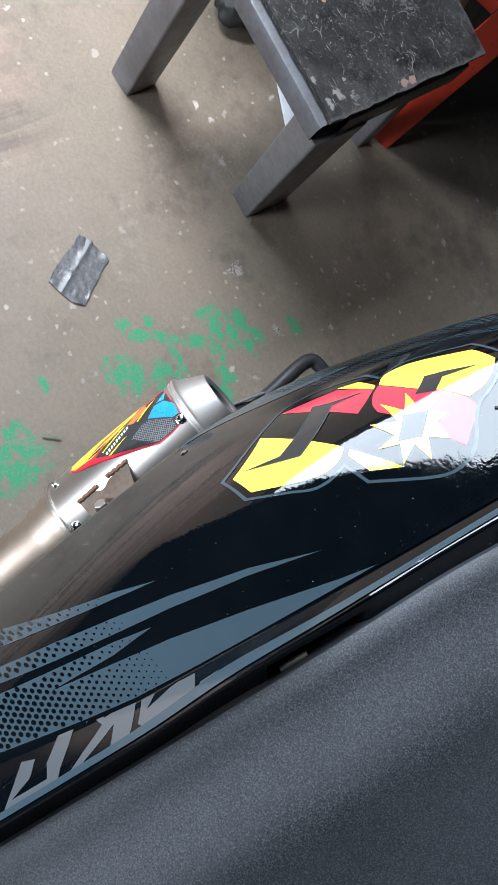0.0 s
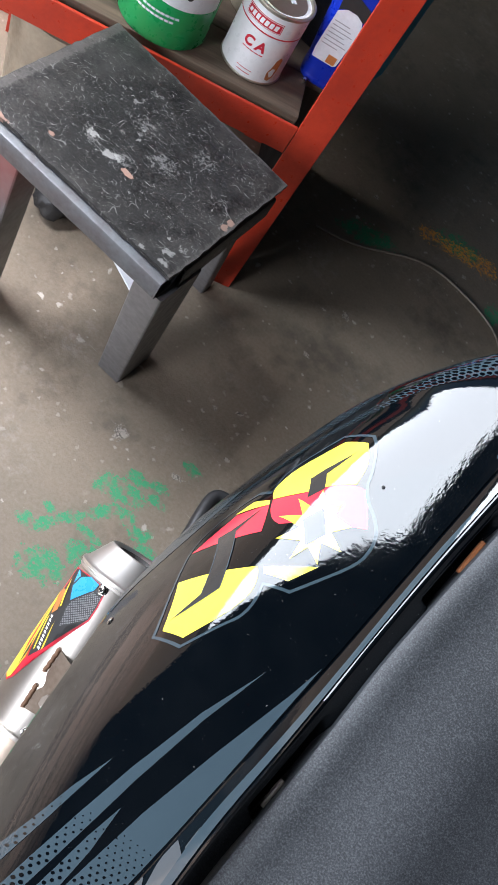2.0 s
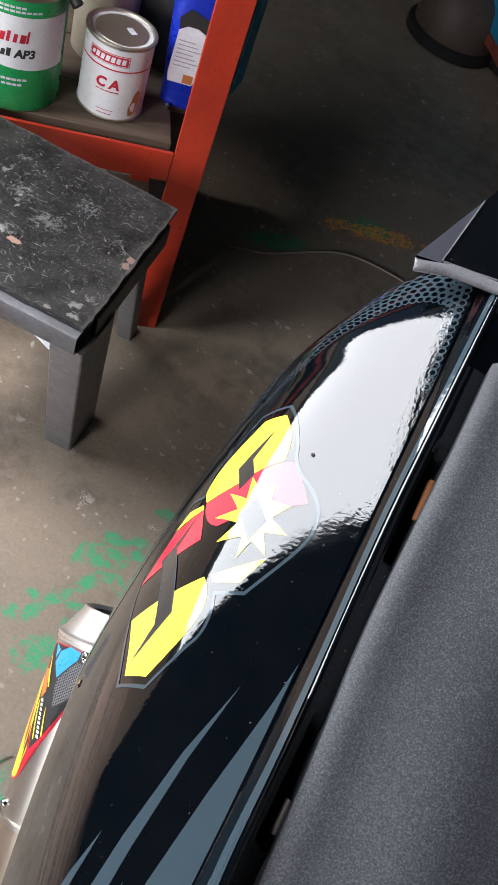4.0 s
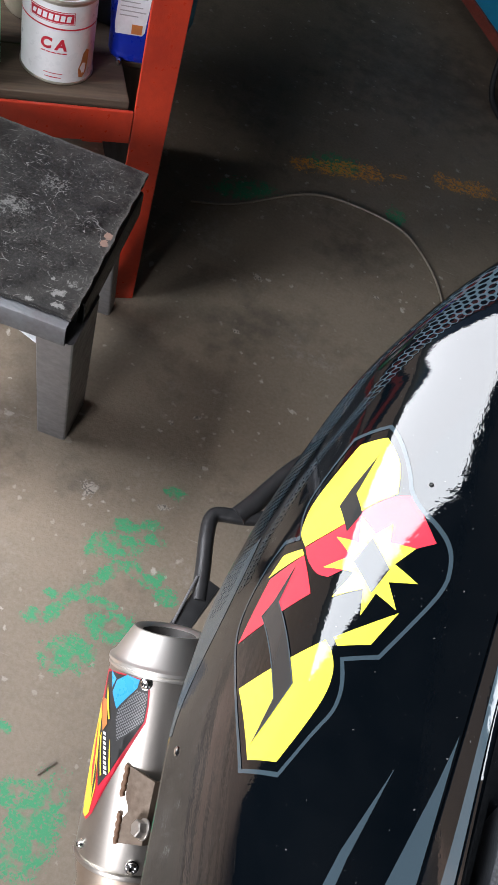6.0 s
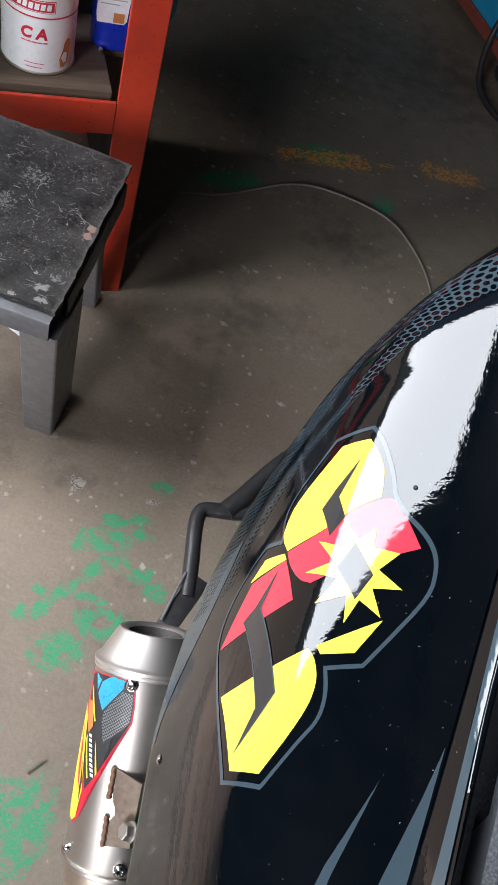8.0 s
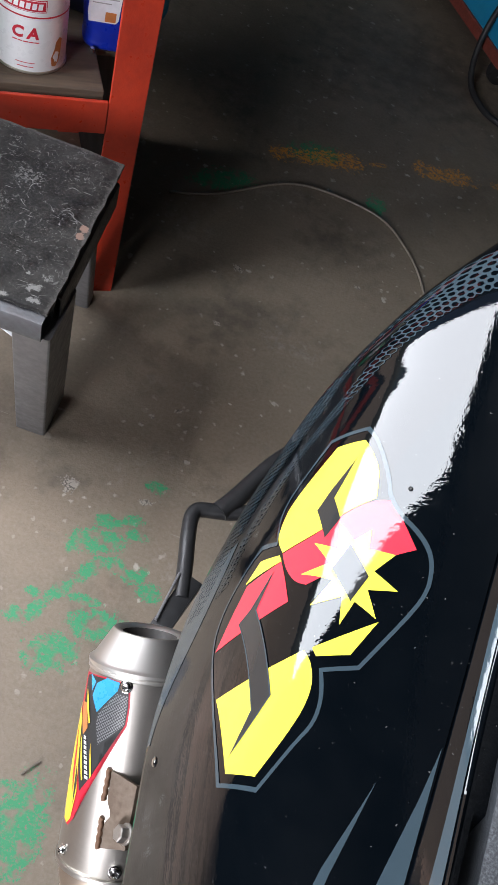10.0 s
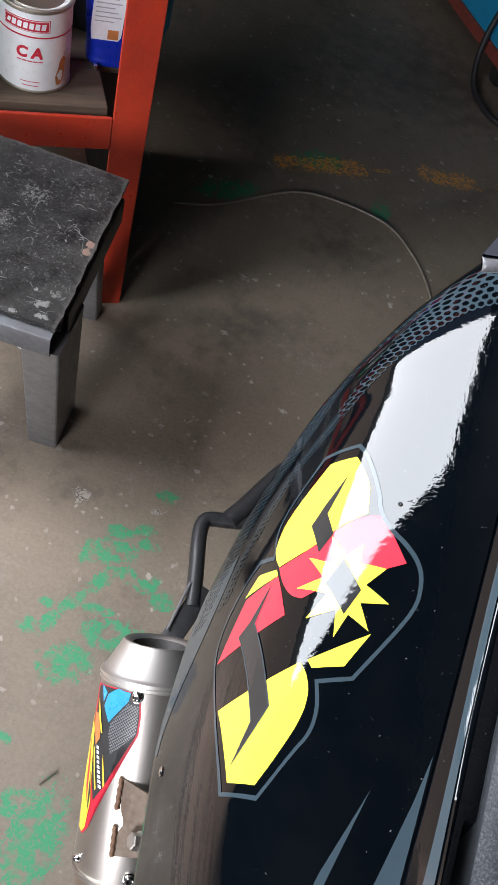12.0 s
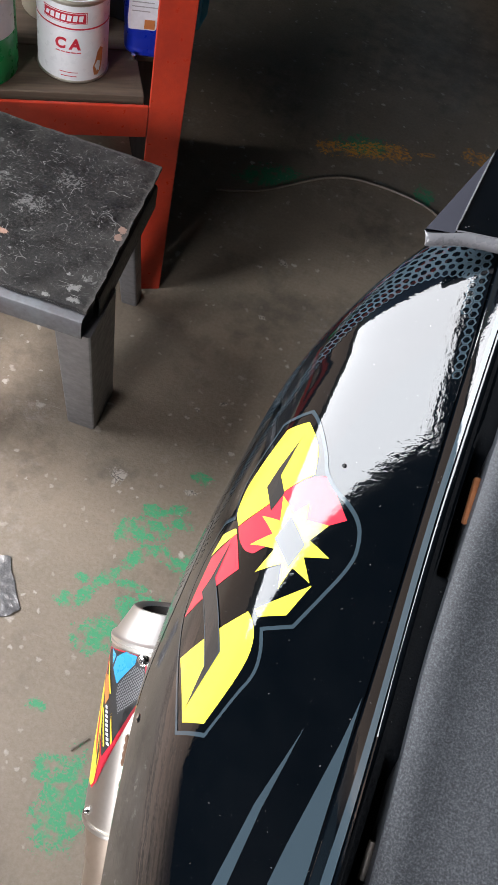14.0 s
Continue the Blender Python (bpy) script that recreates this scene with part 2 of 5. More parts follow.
def scuffed_plate():
    m, nt, b = tree("scuffed_black_plate")
    big, mid, fine = noise_tex(nt, 7, 5), noise_tex(nt, 38, 7, 0.75), noise_tex(nt, 260, 4, 0.75)
    col = mix(nt, ramp(nt, mid, 0.36, 0.64), (0.0025, 0.0026, 0.003), (0.018, 0.018, 0.018))
    col = mix(nt, ramp(nt, fine, 0.48, 0.72, 0, 0.6), col, (0.042, 0.041, 0.039))
    col = mix(nt, ramp(nt, math_n(nt, "MULTIPLY", ramp(nt, big, 0.45, 0.65), ramp(nt, fine, 0.4, 0.6)), 0.1, 0.9, 0, 0.4), col, (0.065, 0.063, 0.058))
    # curled scrapes: thin level lines of a soft noise, broken up by another
    for scale, width, brk, pale in ((26, 0.010, 70, 0.26), (55, 0.014, 120, 0.34), (120, 0.026, 150, 0.26), (16, 0.007, 50, 0.28)):
        line = ramp(nt, math_n(nt, "ABSOLUTE", math_n(nt, "SUBTRACT", noise_tex(nt, scale, 1.5, 0.5), 0.5)), width * 0.4, width, 1, 0)
        gaps = math_n(nt, "MULTIPLY", ramp(nt, noise_tex(nt, brk, 4, 0.7), 0.52, 0.60), ramp(nt, noise_tex(nt, 11 + scale * 0.1, 2), 0.42, 0.56))
        col = mix(nt, math_n(nt, "MULTIPLY", math_n(nt, "MULTIPLY", line, gaps), 0.55), col, (pale, pale, pale * 0.98))
    for rot, lo in ((0.4, 0.725), (1.3, 0.73), (2.3, 0.73)):
        mp = node(nt, "Mapping", {"Vector": coords(nt), "Rotation": (0, 0, rot), "Scale": (30, 330, 1)})
        col = mix(nt, ramp(nt, noise_tex(nt, 1.0, 2, 0.6, mp.outputs[0]), lo, lo + 0.03, 0, 0.5), col, (0.34, 0.34, 0.33))
    chips = math_n(nt, "MULTIPLY", ramp(nt, noise_tex(nt, 95, 7, 0.78), 0.60, 0.66), ramp(nt, noise_tex(nt, 15, 3), 0.42, 0.56))
    col = mix(nt, math_n(nt, "MULTIPLY", chips, 0.55), col, (0.22, 0.215, 0.205))
    pink = spots(nt, [(-0.128, -0.130, 0.018, 0.006, 0), (-0.075, -0.095, 0.008, 0.006, 0), (0.02, -0.055, 0.012, 0.007, 0), (0.151, 0.008, 0.008, 0.010, 0), (0.150, -0.008, 0.008, 0.009, 0)], noise_tex(nt, 95, 6, 0.75), 0.70, 0.74)
    col = mix(nt, math_n(nt, "MULTIPLY", pink, 0.85), col, (0.36, 0.22, 0.17))
    white = spots(nt, [(-0.012, -0.052, 0.030, 0.014, 25), (-0.05, -0.045, 0.018, 0.010, 0), (0.132, -0.105, 0.018, 0.012, 20), (0.140, -0.085, 0.011, 0.009, 20), (0.118, -0.088, 0.006, 0.006, 0), (0.105, -0.127, 0.010, 0.005, 0), (0.138, -0.122, 0.014, 0.008, 0)], noise_tex(nt, 150, 6, 0.75), 0.76, 0.86)
    col = mix(nt, math_n(nt, "MULTIPLY", white, 0.4), col, (0.5, 0.5, 0.48))
    flecks = spots(nt, [(0.0, -0.045, 0.045, 0.032, 20), (0.035, 0.0, 0.06, 0.05, 30), (-0.045, -0.05, 0.04, 0.03, 0), (-0.05, 0.088, 0.03, 0.02, 0), (0.06, 0.06, 0.05, 0.04, 0), (-0.02, 0.03, 0.05, 0.04, 0)], noise_tex(nt, 210, 4, 0.8), 0.88, 0.96)
    col = mix(nt, math_n(nt, "MULTIPLY", flecks, 0.28), col, (0.36, 0.36, 0.35))
    pos = node(nt, "SeparateXYZ", {"Vector": coords(nt)})
    far = math_n(nt, "MAXIMUM", math_n(nt, "DIVIDE", math_n(nt, "ABSOLUTE", pos.outputs[0]), 0.158), math_n(nt, "DIVIDE", math_n(nt, "ABSOLUTE", pos.outputs[1]), 0.141))
    dust = math_n(nt, "MULTIPLY", ramp(nt, far, 0.45, 1.0), ramp(nt, noise_tex(nt, 30, 6, 0.7), 0.38, 0.62))
    col = mix(nt, math_n(nt, "MULTIPLY", dust, 0.42), col, (0.085, 0.081, 0.074))
    # paint worn through along the rim
    rim = math_n(nt, "MAXIMUM", ramp(nt, math_n(nt, "ABSOLUTE", pos.outputs[0]), 0.148, 0.158), ramp(nt, math_n(nt, "ABSOLUTE", pos.outputs[1]), 0.131, 0.141))
    rim = ramp(nt, math_n(nt, "ADD", math_n(nt, "MULTIPLY", rim, 0.35), noise_tex(nt, 110, 6, 0.75)), 0.66, 0.78)
    col = mix(nt, math_n(nt, "MULTIPLY", rim, 0.3), col, (0.16, 0.15, 0.14))
    nt.links.new(col, b.inputs["Base Color"])
    nt.links.new(ramp(nt, mid, 0.3, 0.7, 0.34, 0.6), b.inputs["Roughness"])
    b.inputs["Specular IOR Level"].default_value = 0.32
    bn = node(nt, "Bump", {"Height": math_n(nt, "ADD", fine, mid), "Strength": 0.4, "Distance": 0.0015})
    nt.links.new(bn.outputs["Normal"], b.inputs["Normal"])
    return m


def brushed(name, colour, rough=0.26, stain=(0.30, 0.17, 0.09), axis_scale=(300, 300, 9), amount=0.4, relief=0.012):
    m, nt, b = tree(name)
    mp = node(nt, "Mapping", {"Vector": coords(nt), "Scale": axis_scale})
    grain = noise_tex(nt, 1.0, 3, 0.6, mp.outputs[0])
    n1 = noise_tex(nt, 28, 5)
    col = mix(nt, ramp(nt, n1, 0.42, 0.8, 0, amount), colour, stain)
    col = mix(nt, ramp(nt, grain, 0.35, 0.7, 0, 0.12), col, tuple(c * 0.75 for c in colour))
    nt.links.new(col, b.inputs["Base Color"])
    b.inputs["Metallic"].default_value = 1.0
    nt.links.new(ramp(nt, grain, 0.3, 0.7, rough - 0.02, rough + 0.03), b.inputs["Roughness"])
    bn = node(nt, "Bump", {"Height": grain, "Strength": relief, "Distance": 0.0003})
    nt.links.new(bn.outputs["Normal"], b.inputs["Normal"])
    return m


def woven():
    m, nt, b = tree("woven_grey_print")
    waves = []
    for axis in ((0.59, 0.54, 0.60), (-0.81, 0.45, 0.37)):
        d = node(nt, "VectorMath", {0: coords(nt), 1: axis}, operation="DOT_PRODUCT").outputs["Value"]
        waves.append(math_n(nt, "SINE", math_n(nt, "MULTIPLY", d, 2 * math.pi / 0.0016)))
    col = mix(nt, ramp(nt, math_n(nt, "MAXIMUM", *waves), 0.45, 0.75), (0.16, 0.16, 0.165), (0.022, 0.022, 0.024))
    nt.links.new(col, b.inputs["Base Color"])
    b.inputs["Roughness"].default_value = 0.35
    return m


def overspray():
    m, nt, b = tree("oversprayed_steel")
    n1, n2 = noise_tex(nt, 12, 5), noise_tex(nt, 90, 4)
    col = mix(nt, ramp(nt, n1, 0.38, 0.62), (0.20, 0.20, 0.21), (0.13, 0.125, 0.125))
    z = node(nt, "SeparateXYZ", {"Vector": coords(nt)}).outputs[2]
    red = ramp(nt, math_n(nt, "ADD", z, math_n(nt, "MULTIPLY", n1, 0.12)), 0.30, 0.40, 0, 0.8)
    col = mix(nt, red, col, (0.30, 0.10, 0.10))
    nt.links.new(col, b.inputs["Base Color"])
    nt.links.new(ramp(nt, n2, 0.3, 0.7, 0.36, 0.55), b.inputs["Roughness"])
    b.inputs["Metallic"].default_value = 0.25
    return m


def vinyl():
    m, nt, b = tree("grained_seat_vinyl")
    n1, n2, n3 = noise_tex(nt, 14, 5), noise_tex(nt, 1450, 2, 0.6), noise_tex(nt, 420, 2)
    col = mix(nt, ramp(nt, n1, 0.35, 0.7), (0.023, 0.026, 0.030), (0.034, 0.038, 0.0435))
    col = mix(nt, ramp(nt, n2, 0.5, 0.70, 0, 0.55), col, (0.095, 0.101, 0.109))
    col = mix(nt, ramp(nt, n2, 0.5, 0.34, 0, 0.6), col, (0.005, 0.0045, 0.006))
    nt.links.new(col, b.inputs["Base Color"])
    nt.links.new(ramp(nt, n2, 0.3, 0.7, 0.46, 0.62), b.inputs["Roughness"])
    b.inputs["Specular IOR Level"].default_value = 0.35
    h = math_n(nt, "ADD", n2, math_n(nt, "MULTIPLY", n3, 0.12))
    bn = node(nt, "Bump", {"Height": h, "Strength": 0.28, "Distance": 0.0008})
    nt.links.new(bn.outputs["Normal"], b.inputs["Normal"])
    return m


def planks_wood():
    m, nt, b = tree("weathered_board")
    mp = node(nt, "Mapping", {"Vector": coords(nt), "Scale": (6, 90, 90)})
    g, n1 = noise_tex(nt, 1.0, 6, 0.65, mp.outputs[0]), noise_tex(nt, 14, 5)
    col = mix(nt, ramp(nt, g, 0.3, 0.7), (0.062, 0.042, 0.028), (0.140, 0.098, 0.066))
    col = mix(nt, ramp(nt, n1, 0.5, 0.7, 0, 0.6), col, (0.06, 0.045, 0.035))
    nt.links.new(col, b.inputs["Base Color"])
    b.inputs["Roughness"].default_value = 0.75
    bn = node(nt, "Bump", {"Height": g, "Strength": 0.4, "Distance": 0.002})
    nt.links.new(bn.outputs["Normal"], b.inputs["Normal"])
    return m


M_BLACK = lacquer("gloss_black_cowl", (0.0009, 0.0018, 0.0029), dirt=0.35)
M_D_YELLOW = lacquer("yellow_graphic", (0.86, 0.74, 0.06))
M_D_RED = lacquer("red_graphic", (0.70, 0.035, 0.055))
M_D_GREY = lacquer("blue_grey_graphic", (0.031, 0.048, 0.060))
M_D_DARK = lacquer("charcoal_graphic", (0.022, 0.023, 0.024))
M_D_LETTER = lacquer("pale_grey_graphic", (0.065, 0.07, 0.075))
M_VINYL = vinyl()
M_FLOOR = concrete()
M_STOOLTOP = scuffed_plate()
M_STEEL = surface("grey_painted_steel", (0.20, 0.20, 0.21), 0.42, metal=0.35, second=(0.13, 0.125, 0.125), scale=12, bump=0.15, bump_scale=120)
M_STEEL_PINK = overspray()
M_TUBE = surface("bare_steel_tube", (0.13, 0.14, 0.15), 0.5, metal=0.3, second=(0.075, 0.052, 0.054), scale=22, bump=0.12, bump_scale=120)
M_RED = surface("red_orange_paint", (0.50, 0.042, 0.016), 0.36, second=(0.34, 0.026, 0.013), scale=18, amount=0.7, bump=0.2, bump_scale=90)
M_WOOD = planks_wood()
M_WHITE = surface("white_tin", (0.76, 0.77, 0.78), 0.32, second=(0.6, 0.6, 0.6), scale=14, amount=0.5)
M_GREEN = surface("green_tin", (0.012, 0.36, 0.10), 0.32, second=(0.01, 0.27, 0.08), scale=12)
M_DKGREEN = surface("dark_green_tin", (0.03, 0.07, 0.025), 0.4)
M_BLUE = surface("blue_plastic", (0.008, 0.03, 0.42), 0.33, second=(0.006, 0.02, 0.28), scale=10)
M_REDCAP = surface("red_cap", (0.6, 0.01, 0.03), 0.4)
M_INK_RED = surface("red_print", (0.55, 0.02, 0.04), 0.4)
M_INK_BLACK = surface("black_print", (0.03, 0.03, 0.03), 0.45)
M_INK_GREY = surface("grey_print", (0.35, 0.35, 0.36), 0.5)
M_INK_ORANGE = surface("orange_print", (0.55, 0.2, 0.06), 0.45)
M_INK_YELLOW = surface("yellow_print", (0.85, 0.6, 0.05), 0.45)
M_INK_BLUE = surface("blue_print", (0.04, 0.32, 0.62), 0.3)
M_PAPER = surface("white_paper", (0.72, 0.74, 0.78), 0.6)
M_LID = brushed("tin_lid", (0.52, 0.48, 0.40), 0.5, (0.34, 0.28, 0.22), (60, 60, 60))
M_SS = brushed("brushed_stainless", (0.50, 0.47, 0.43), 0.40, (0.43, 0.39, 0.345), (300, 300, 300), 0.12)
M_CAP = brushed("bright_end_cap", (0.70, 0.675, 0.64), 0.44, (0.58, 0.53, 0.47), (60, 60, 60), 0.15, 0.0)
M_HEAT = brushed("heat_tinted_pipe", (0.46, 0.385, 0.315), 0.48, (0.30, 0.21, 0.14), amount=0.4)
M_RUST = surface("rusty_weld", (0.13, 0.065, 0.035), 0.6, metal=0.3, second=(0.22, 0.14, 0.09), scale=60, bump=0.4, bump_scale=300)
M_BRACKET = surface("heat_browned_steel", (0.13, 0.10, 0.075), 0.5, metal=0.6, second=(0.07, 0.042, 0.026), scale=45, bump=0.15, bump_scale=200)
M_BOLT = surface("dull_bolt_steel", (0.32, 0.30, 0.275), 0.4, metal=0.7, second=(0.26, 0.22, 0.19), scale=90)
M_SOOT = surface("sooty_steel", (0.05, 0.045, 0.042), 0.6, metal=0.3, second=(0.025, 0.023, 0.022), scale=60)
M_TAB = surface("rusted_tab", (0.22, 0.075, 0.02), 0.8, second=(0.10, 0.035, 0.015), scale=150, bump=0.3, bump_scale=400)
M_CHROME = brushed("bright_bolt", (0.68, 0.67, 0.66), 0.16, (0.5, 0.5, 0.5))
M_CARBON = woven()
# near-black, so unseen walls and added rack sheets bounce little light
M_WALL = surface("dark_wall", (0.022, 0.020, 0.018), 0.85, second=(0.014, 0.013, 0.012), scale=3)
M_GROUND = surface("bare_earth", (0.24, 0.19, 0.14), 0.9, second=(0.16, 0.12, 0.09), scale=2, bump=0.4, bump_scale=30)
M_RUBBER = surface("black_rubber", (0.014, 0.014, 0.015), 0.5, second=(0.03, 0.03, 0.03), scale=40, bump=0.3, bump_scale=200)
M_BAR = surface("black_painted_tube", (0.016, 0.016, 0.017), 0.38, second=(0.035, 0.035, 0.036), scale=30, bump=0.15)
M_CABLE = surface("dusty_grey_cable", (0.25, 0.215, 0.175), 0.42, second=(0.10, 0.085, 0.07), scale=40)
M_TEAL = surface("teal_paint", (0.010, 0.25, 0.44), 0.4, second=(0.008, 0.16, 0.30), scale=6, bump=0.15)
M_RUSTRED = surface("red_brown_edge", (0.22, 0.045, 0.03), 0.6, second=(0.1, 0.03, 0.02), scale=40)
M_TAPE = surface("grey_cloth_tape", (0.125, 0.125, 0.128), 0.3, second=(0.085, 0.085, 0.088), scale=40, bump=0.4, bump_scale=160)
M_BEIGE = surface("beige_plastic", (0.42, 0.36, 0.27), 0.55)
M_BROWN = surface("oily_brown_casting", (0.11, 0.075, 0.055), 0.55, second=(0.05, 0.04, 0.035), scale=14, bump=0.4)
M_GREYTRIM = lacquer("grey_tail_trim", (0.042, 0.043, 0.054), coat=0.5)
M_RIM = surface("worn_grey_edge", (0.17, 0.17, 0.18), 0.3, second=(0.08, 0.08, 0.085), scale=60, bump=0.15)


# ---- mesh helpers ----
def finish(name, bm, material, parent=None, label="", smooth=None):
    me = bpy.data.meshes.new(name)
    bm.normal_update()
    bm.to_mesh(me)
    bm.free()
    for mat in material if isinstance(material, (list, tuple)) else [material]:
        me.materials.append(mat)
    if smooth:
        me.set_sharp_from_angle(angle=radians(smooth))
        for p in me.polygons:
            p.use_smooth = True
    ob = new(name, me)
    if parent:
        ob.parent = parent
    if label:
        ob["label"] = label
    return ob


def part(name, bm, material, parent, label="", smooth=None):
    return finish(name, bm, material, parent, label, smooth)


def thing(name, label, category, at=(0, 0, 0), rz=0, group="", kind=""):
    ob = new(name)
    ob.matrix_basis = pose(*at, 0, 0, rz)
    return tagged(ob, label, category, group, kind)


def box(bm, size, at=(0, 0, 0), m=None, bevel=0.0):
    mat = (m or Matrix()) @ Matrix.LocRotScale(at, None, size)
    new_v = bmesh.ops.create_cube(bm, size=1, matrix=mat)["verts"]
    if bevel:
        es = {e for v in new_v for e in v.link_edges}
        bmesh.ops.bevel(bm, geom=list(es), offset=bevel, segments=2, profile=0.5, affect="EDGES")
    return bm


def lathe(bm, rows, m=None, seg=40, cap=True):
    """A body of revolution about z from (radius, z) rows."""
    m = m or Matrix()
    rings = [[bm.verts.new(m @ Vector((r * math.cos(a), r * math.sin(a), z))) for a in (2 * math.pi * k / seg for k in range(seg))] for r, z in rows]
    for lo, hi in zip(rings, rings[1:]):
        for k in range(seg):
            bm.faces.new((lo[k], lo[(k + 1) % seg], hi[(k + 1) % seg], hi[k]))
    if cap:
        bm.faces.new(rings[0][::-1])
        bm.faces.new(rings[-1])
    return bm


def tube(bm, points, radius, seg=12, smooth_steps=8):
    """A round bar swept along a smoothed line."""
    pts = [Vector(p) for p in points]
    if smooth_steps > 1 and len(pts) > 2:
        out = []
        for i in range(len(pts) - 1):
            p0, p1, p2, p3 = pts[max(i - 1, 0)], pts[i], pts[i + 1], pts[min(i + 2, len(pts) - 1)]
            for k in range(smooth_steps):
                t = k / smooth_steps
                out.append(0.5 * ((2 * p1) + (p2 - p0) * t + (2 * p0 - 5 * p1 + 4 * p2 - p3) * t * t + (3 * p1 - p0 - 3 * p2 + p3) * t ** 3))
        pts = out + [pts[-1]]
    side, rings = None, []
    for i, p in enumerate(pts):
        d = (pts[min(i + 1, len(pts) - 1)] - pts[max(i - 1, 0)]).normalized()
        side = (side - d * side.dot(d)).normalized() if side else d.orthogonal().normalized()
        up = d.cross(side)
        rings.append([bm.verts.new(p + radius * (math.cos(a) * side + math.sin(a) * up)) for a in (2 * math.pi * k / seg for k in range(seg))])
    for lo, hi in zip(rings, rings[1:]):
        for k in range(seg):
            bm.faces.new((lo[k], lo[(k + 1) % seg], hi[(k + 1) % seg], hi[k]))
    bm.faces.new(rings[0][::-1])
    bm.faces.new(rings[-1])
    return bm


def sheet(bm, f, us, vs):
    """A grid of points f(u, v)."""
    g = [[bm.verts.new(f(u, v)) for v in vs] for u in us]
    for a, b in zip(g, g[1:]):
        for k in range(len(vs) - 1):
            bm.faces.new((a[k], b[k], b[k + 1], a[k + 1]))
    return bm


def along(a, b):
    """A pose whose z axis runs from a to b."""
    a, b = Vector(a), Vector(b)
    return Matrix.Translation(a) @ (b - a).to_track_quat("Z", "Y").to_matrix().to_4x4()


# ---- room ----
bm = bmesh.new()
box(bm, (6.6, 8.6, 0.1), (1.9, 1.8, -0.05))
tagged(finish("floor", bm, M_FLOOR), "grey-brown worn concrete workshop floor with green and orange paint stains", "floor", kind="structure")
# unseen ceiling and walls: their near-black colour holds the room's darkness
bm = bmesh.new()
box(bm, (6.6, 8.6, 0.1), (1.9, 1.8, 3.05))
tagged(finish("ceiling", bm, M_WALL), "unseen near-black workshop ceiling", "ceiling", kind="structure")
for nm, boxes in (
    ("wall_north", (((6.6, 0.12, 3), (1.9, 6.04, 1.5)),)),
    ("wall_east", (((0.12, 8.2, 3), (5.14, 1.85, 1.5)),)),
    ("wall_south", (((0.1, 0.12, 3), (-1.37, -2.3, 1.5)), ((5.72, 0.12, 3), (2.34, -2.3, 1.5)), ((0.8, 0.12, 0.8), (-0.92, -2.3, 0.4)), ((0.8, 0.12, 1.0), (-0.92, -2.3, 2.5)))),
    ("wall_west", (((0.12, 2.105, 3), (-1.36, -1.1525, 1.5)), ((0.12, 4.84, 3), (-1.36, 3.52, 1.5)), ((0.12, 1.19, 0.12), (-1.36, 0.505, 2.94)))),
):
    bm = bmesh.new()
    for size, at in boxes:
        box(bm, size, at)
    tagged(finish(nm, bm, M_WALL), "unseen near-black workshop wall", "wall", kind="structure")

bm = bmesh.new()
box(bm, (30, 40, 0.1), (-16.41, 0, -0.06))
tagged(finish("ground", bm, M_GROUND), "bare brown earth outside the doorway", "ground", kind="structure")

# ---- motorcycle ----
RISE = 0.45
EDGE_Y = (-0.2, -0.1, -0.03, 0.02, 0.06, 0.1, 0.13, 0.155, 0.18, 0.2, 0.215, 0.2373, 0.262)
EDGE_X = (0.08, 0.0671, 0.0555, 0.0458, 0.0395, 0.035, 0.0351, 0.0364, 0.0401, 0.0454, 0.0526, 0.0706, 0.094)
EDGE_Z = (0.6888, 0.691, 0.6951, 0.7041, 0.7037, 0.6924, 0.6825, 0.6783, 0.6874, 0.7122, 0.7569, 0.793, 0.809)
CURL = 0.0108


def smoothstep(a, b, t):
    t = min(1, max(0, (t - a) / (b - a)))
    return t * t * (3 - 2 * t)


def spline(xs, ys):
    """A smooth curve through a few stations (Catmull-Rom on uneven steps)."""
    xs, ys = np.array(xs), np.array(ys)
    slope = np.gradient(ys, xs)

    def at(x):
        x = min(max(x, xs[0]), xs[-1])
        k = min(int(np.searchsorted(xs, x, side="right")) - 1, len(xs) - 2)
        h = xs[k + 1] - xs[k]
        t = (x - xs[k]) / h
        return float((2 * t ** 3 - 3 * t * t + 1) * ys[k] + (t ** 3 - 2 * t * t + t) * h * slope[k] + (3 * t * t - 2 * t ** 3) * ys[k + 1] + (t ** 3 - t * t) * h * slope[k + 1])
    return at


edge_x, edge_z = spline(EDGE_Y, EDGE_X), spline(EDGE_Y, EDGE_Z)


# the groove swings outwards towards the front
valley_x = spline((-0.2, -0.1, -0.066, -0.035, -0.0158, 0.0059, 0.0305, 0.0577, 0.083, 0.15, 0.236), (0.084, 0.0955, 0.0993, 0.1036, 0.1057, 0.1067, 0.1073, 0.1079, 0.1084, 0.1092, 0.1099))


def crown(x):
    return 0.8385 - 0.5 * (0.1025 - x)


def cowl_z(x, y):
    """The height of the side cowl's flank over the plan: a rising crown that curls down towards its outer edge."""
    left = edge_x(y)
    return RISE * y + crown(x) - (crown(left) - edge_z(y)) * math.exp(-max(0, x - left) / CURL) - 1.0 * max(0, y - 0.203) ** 2


ridge_low_x = spline((-0.2, -0.05, -0.02, 0.01, 0.05, 0.09, 0.14, 0.17, 0.26), (0.1180, 0.1181, 0.1177, 0.1160, 0.1152, 0.1142, 0.1140, 0.1150, 0.1185))


def ridge_rise(y):
    """The ridge stands higher towards the front, as the strip beside it gets steeper."""
    return 0.0150 * smoothstep(0.095, 0.0, y)


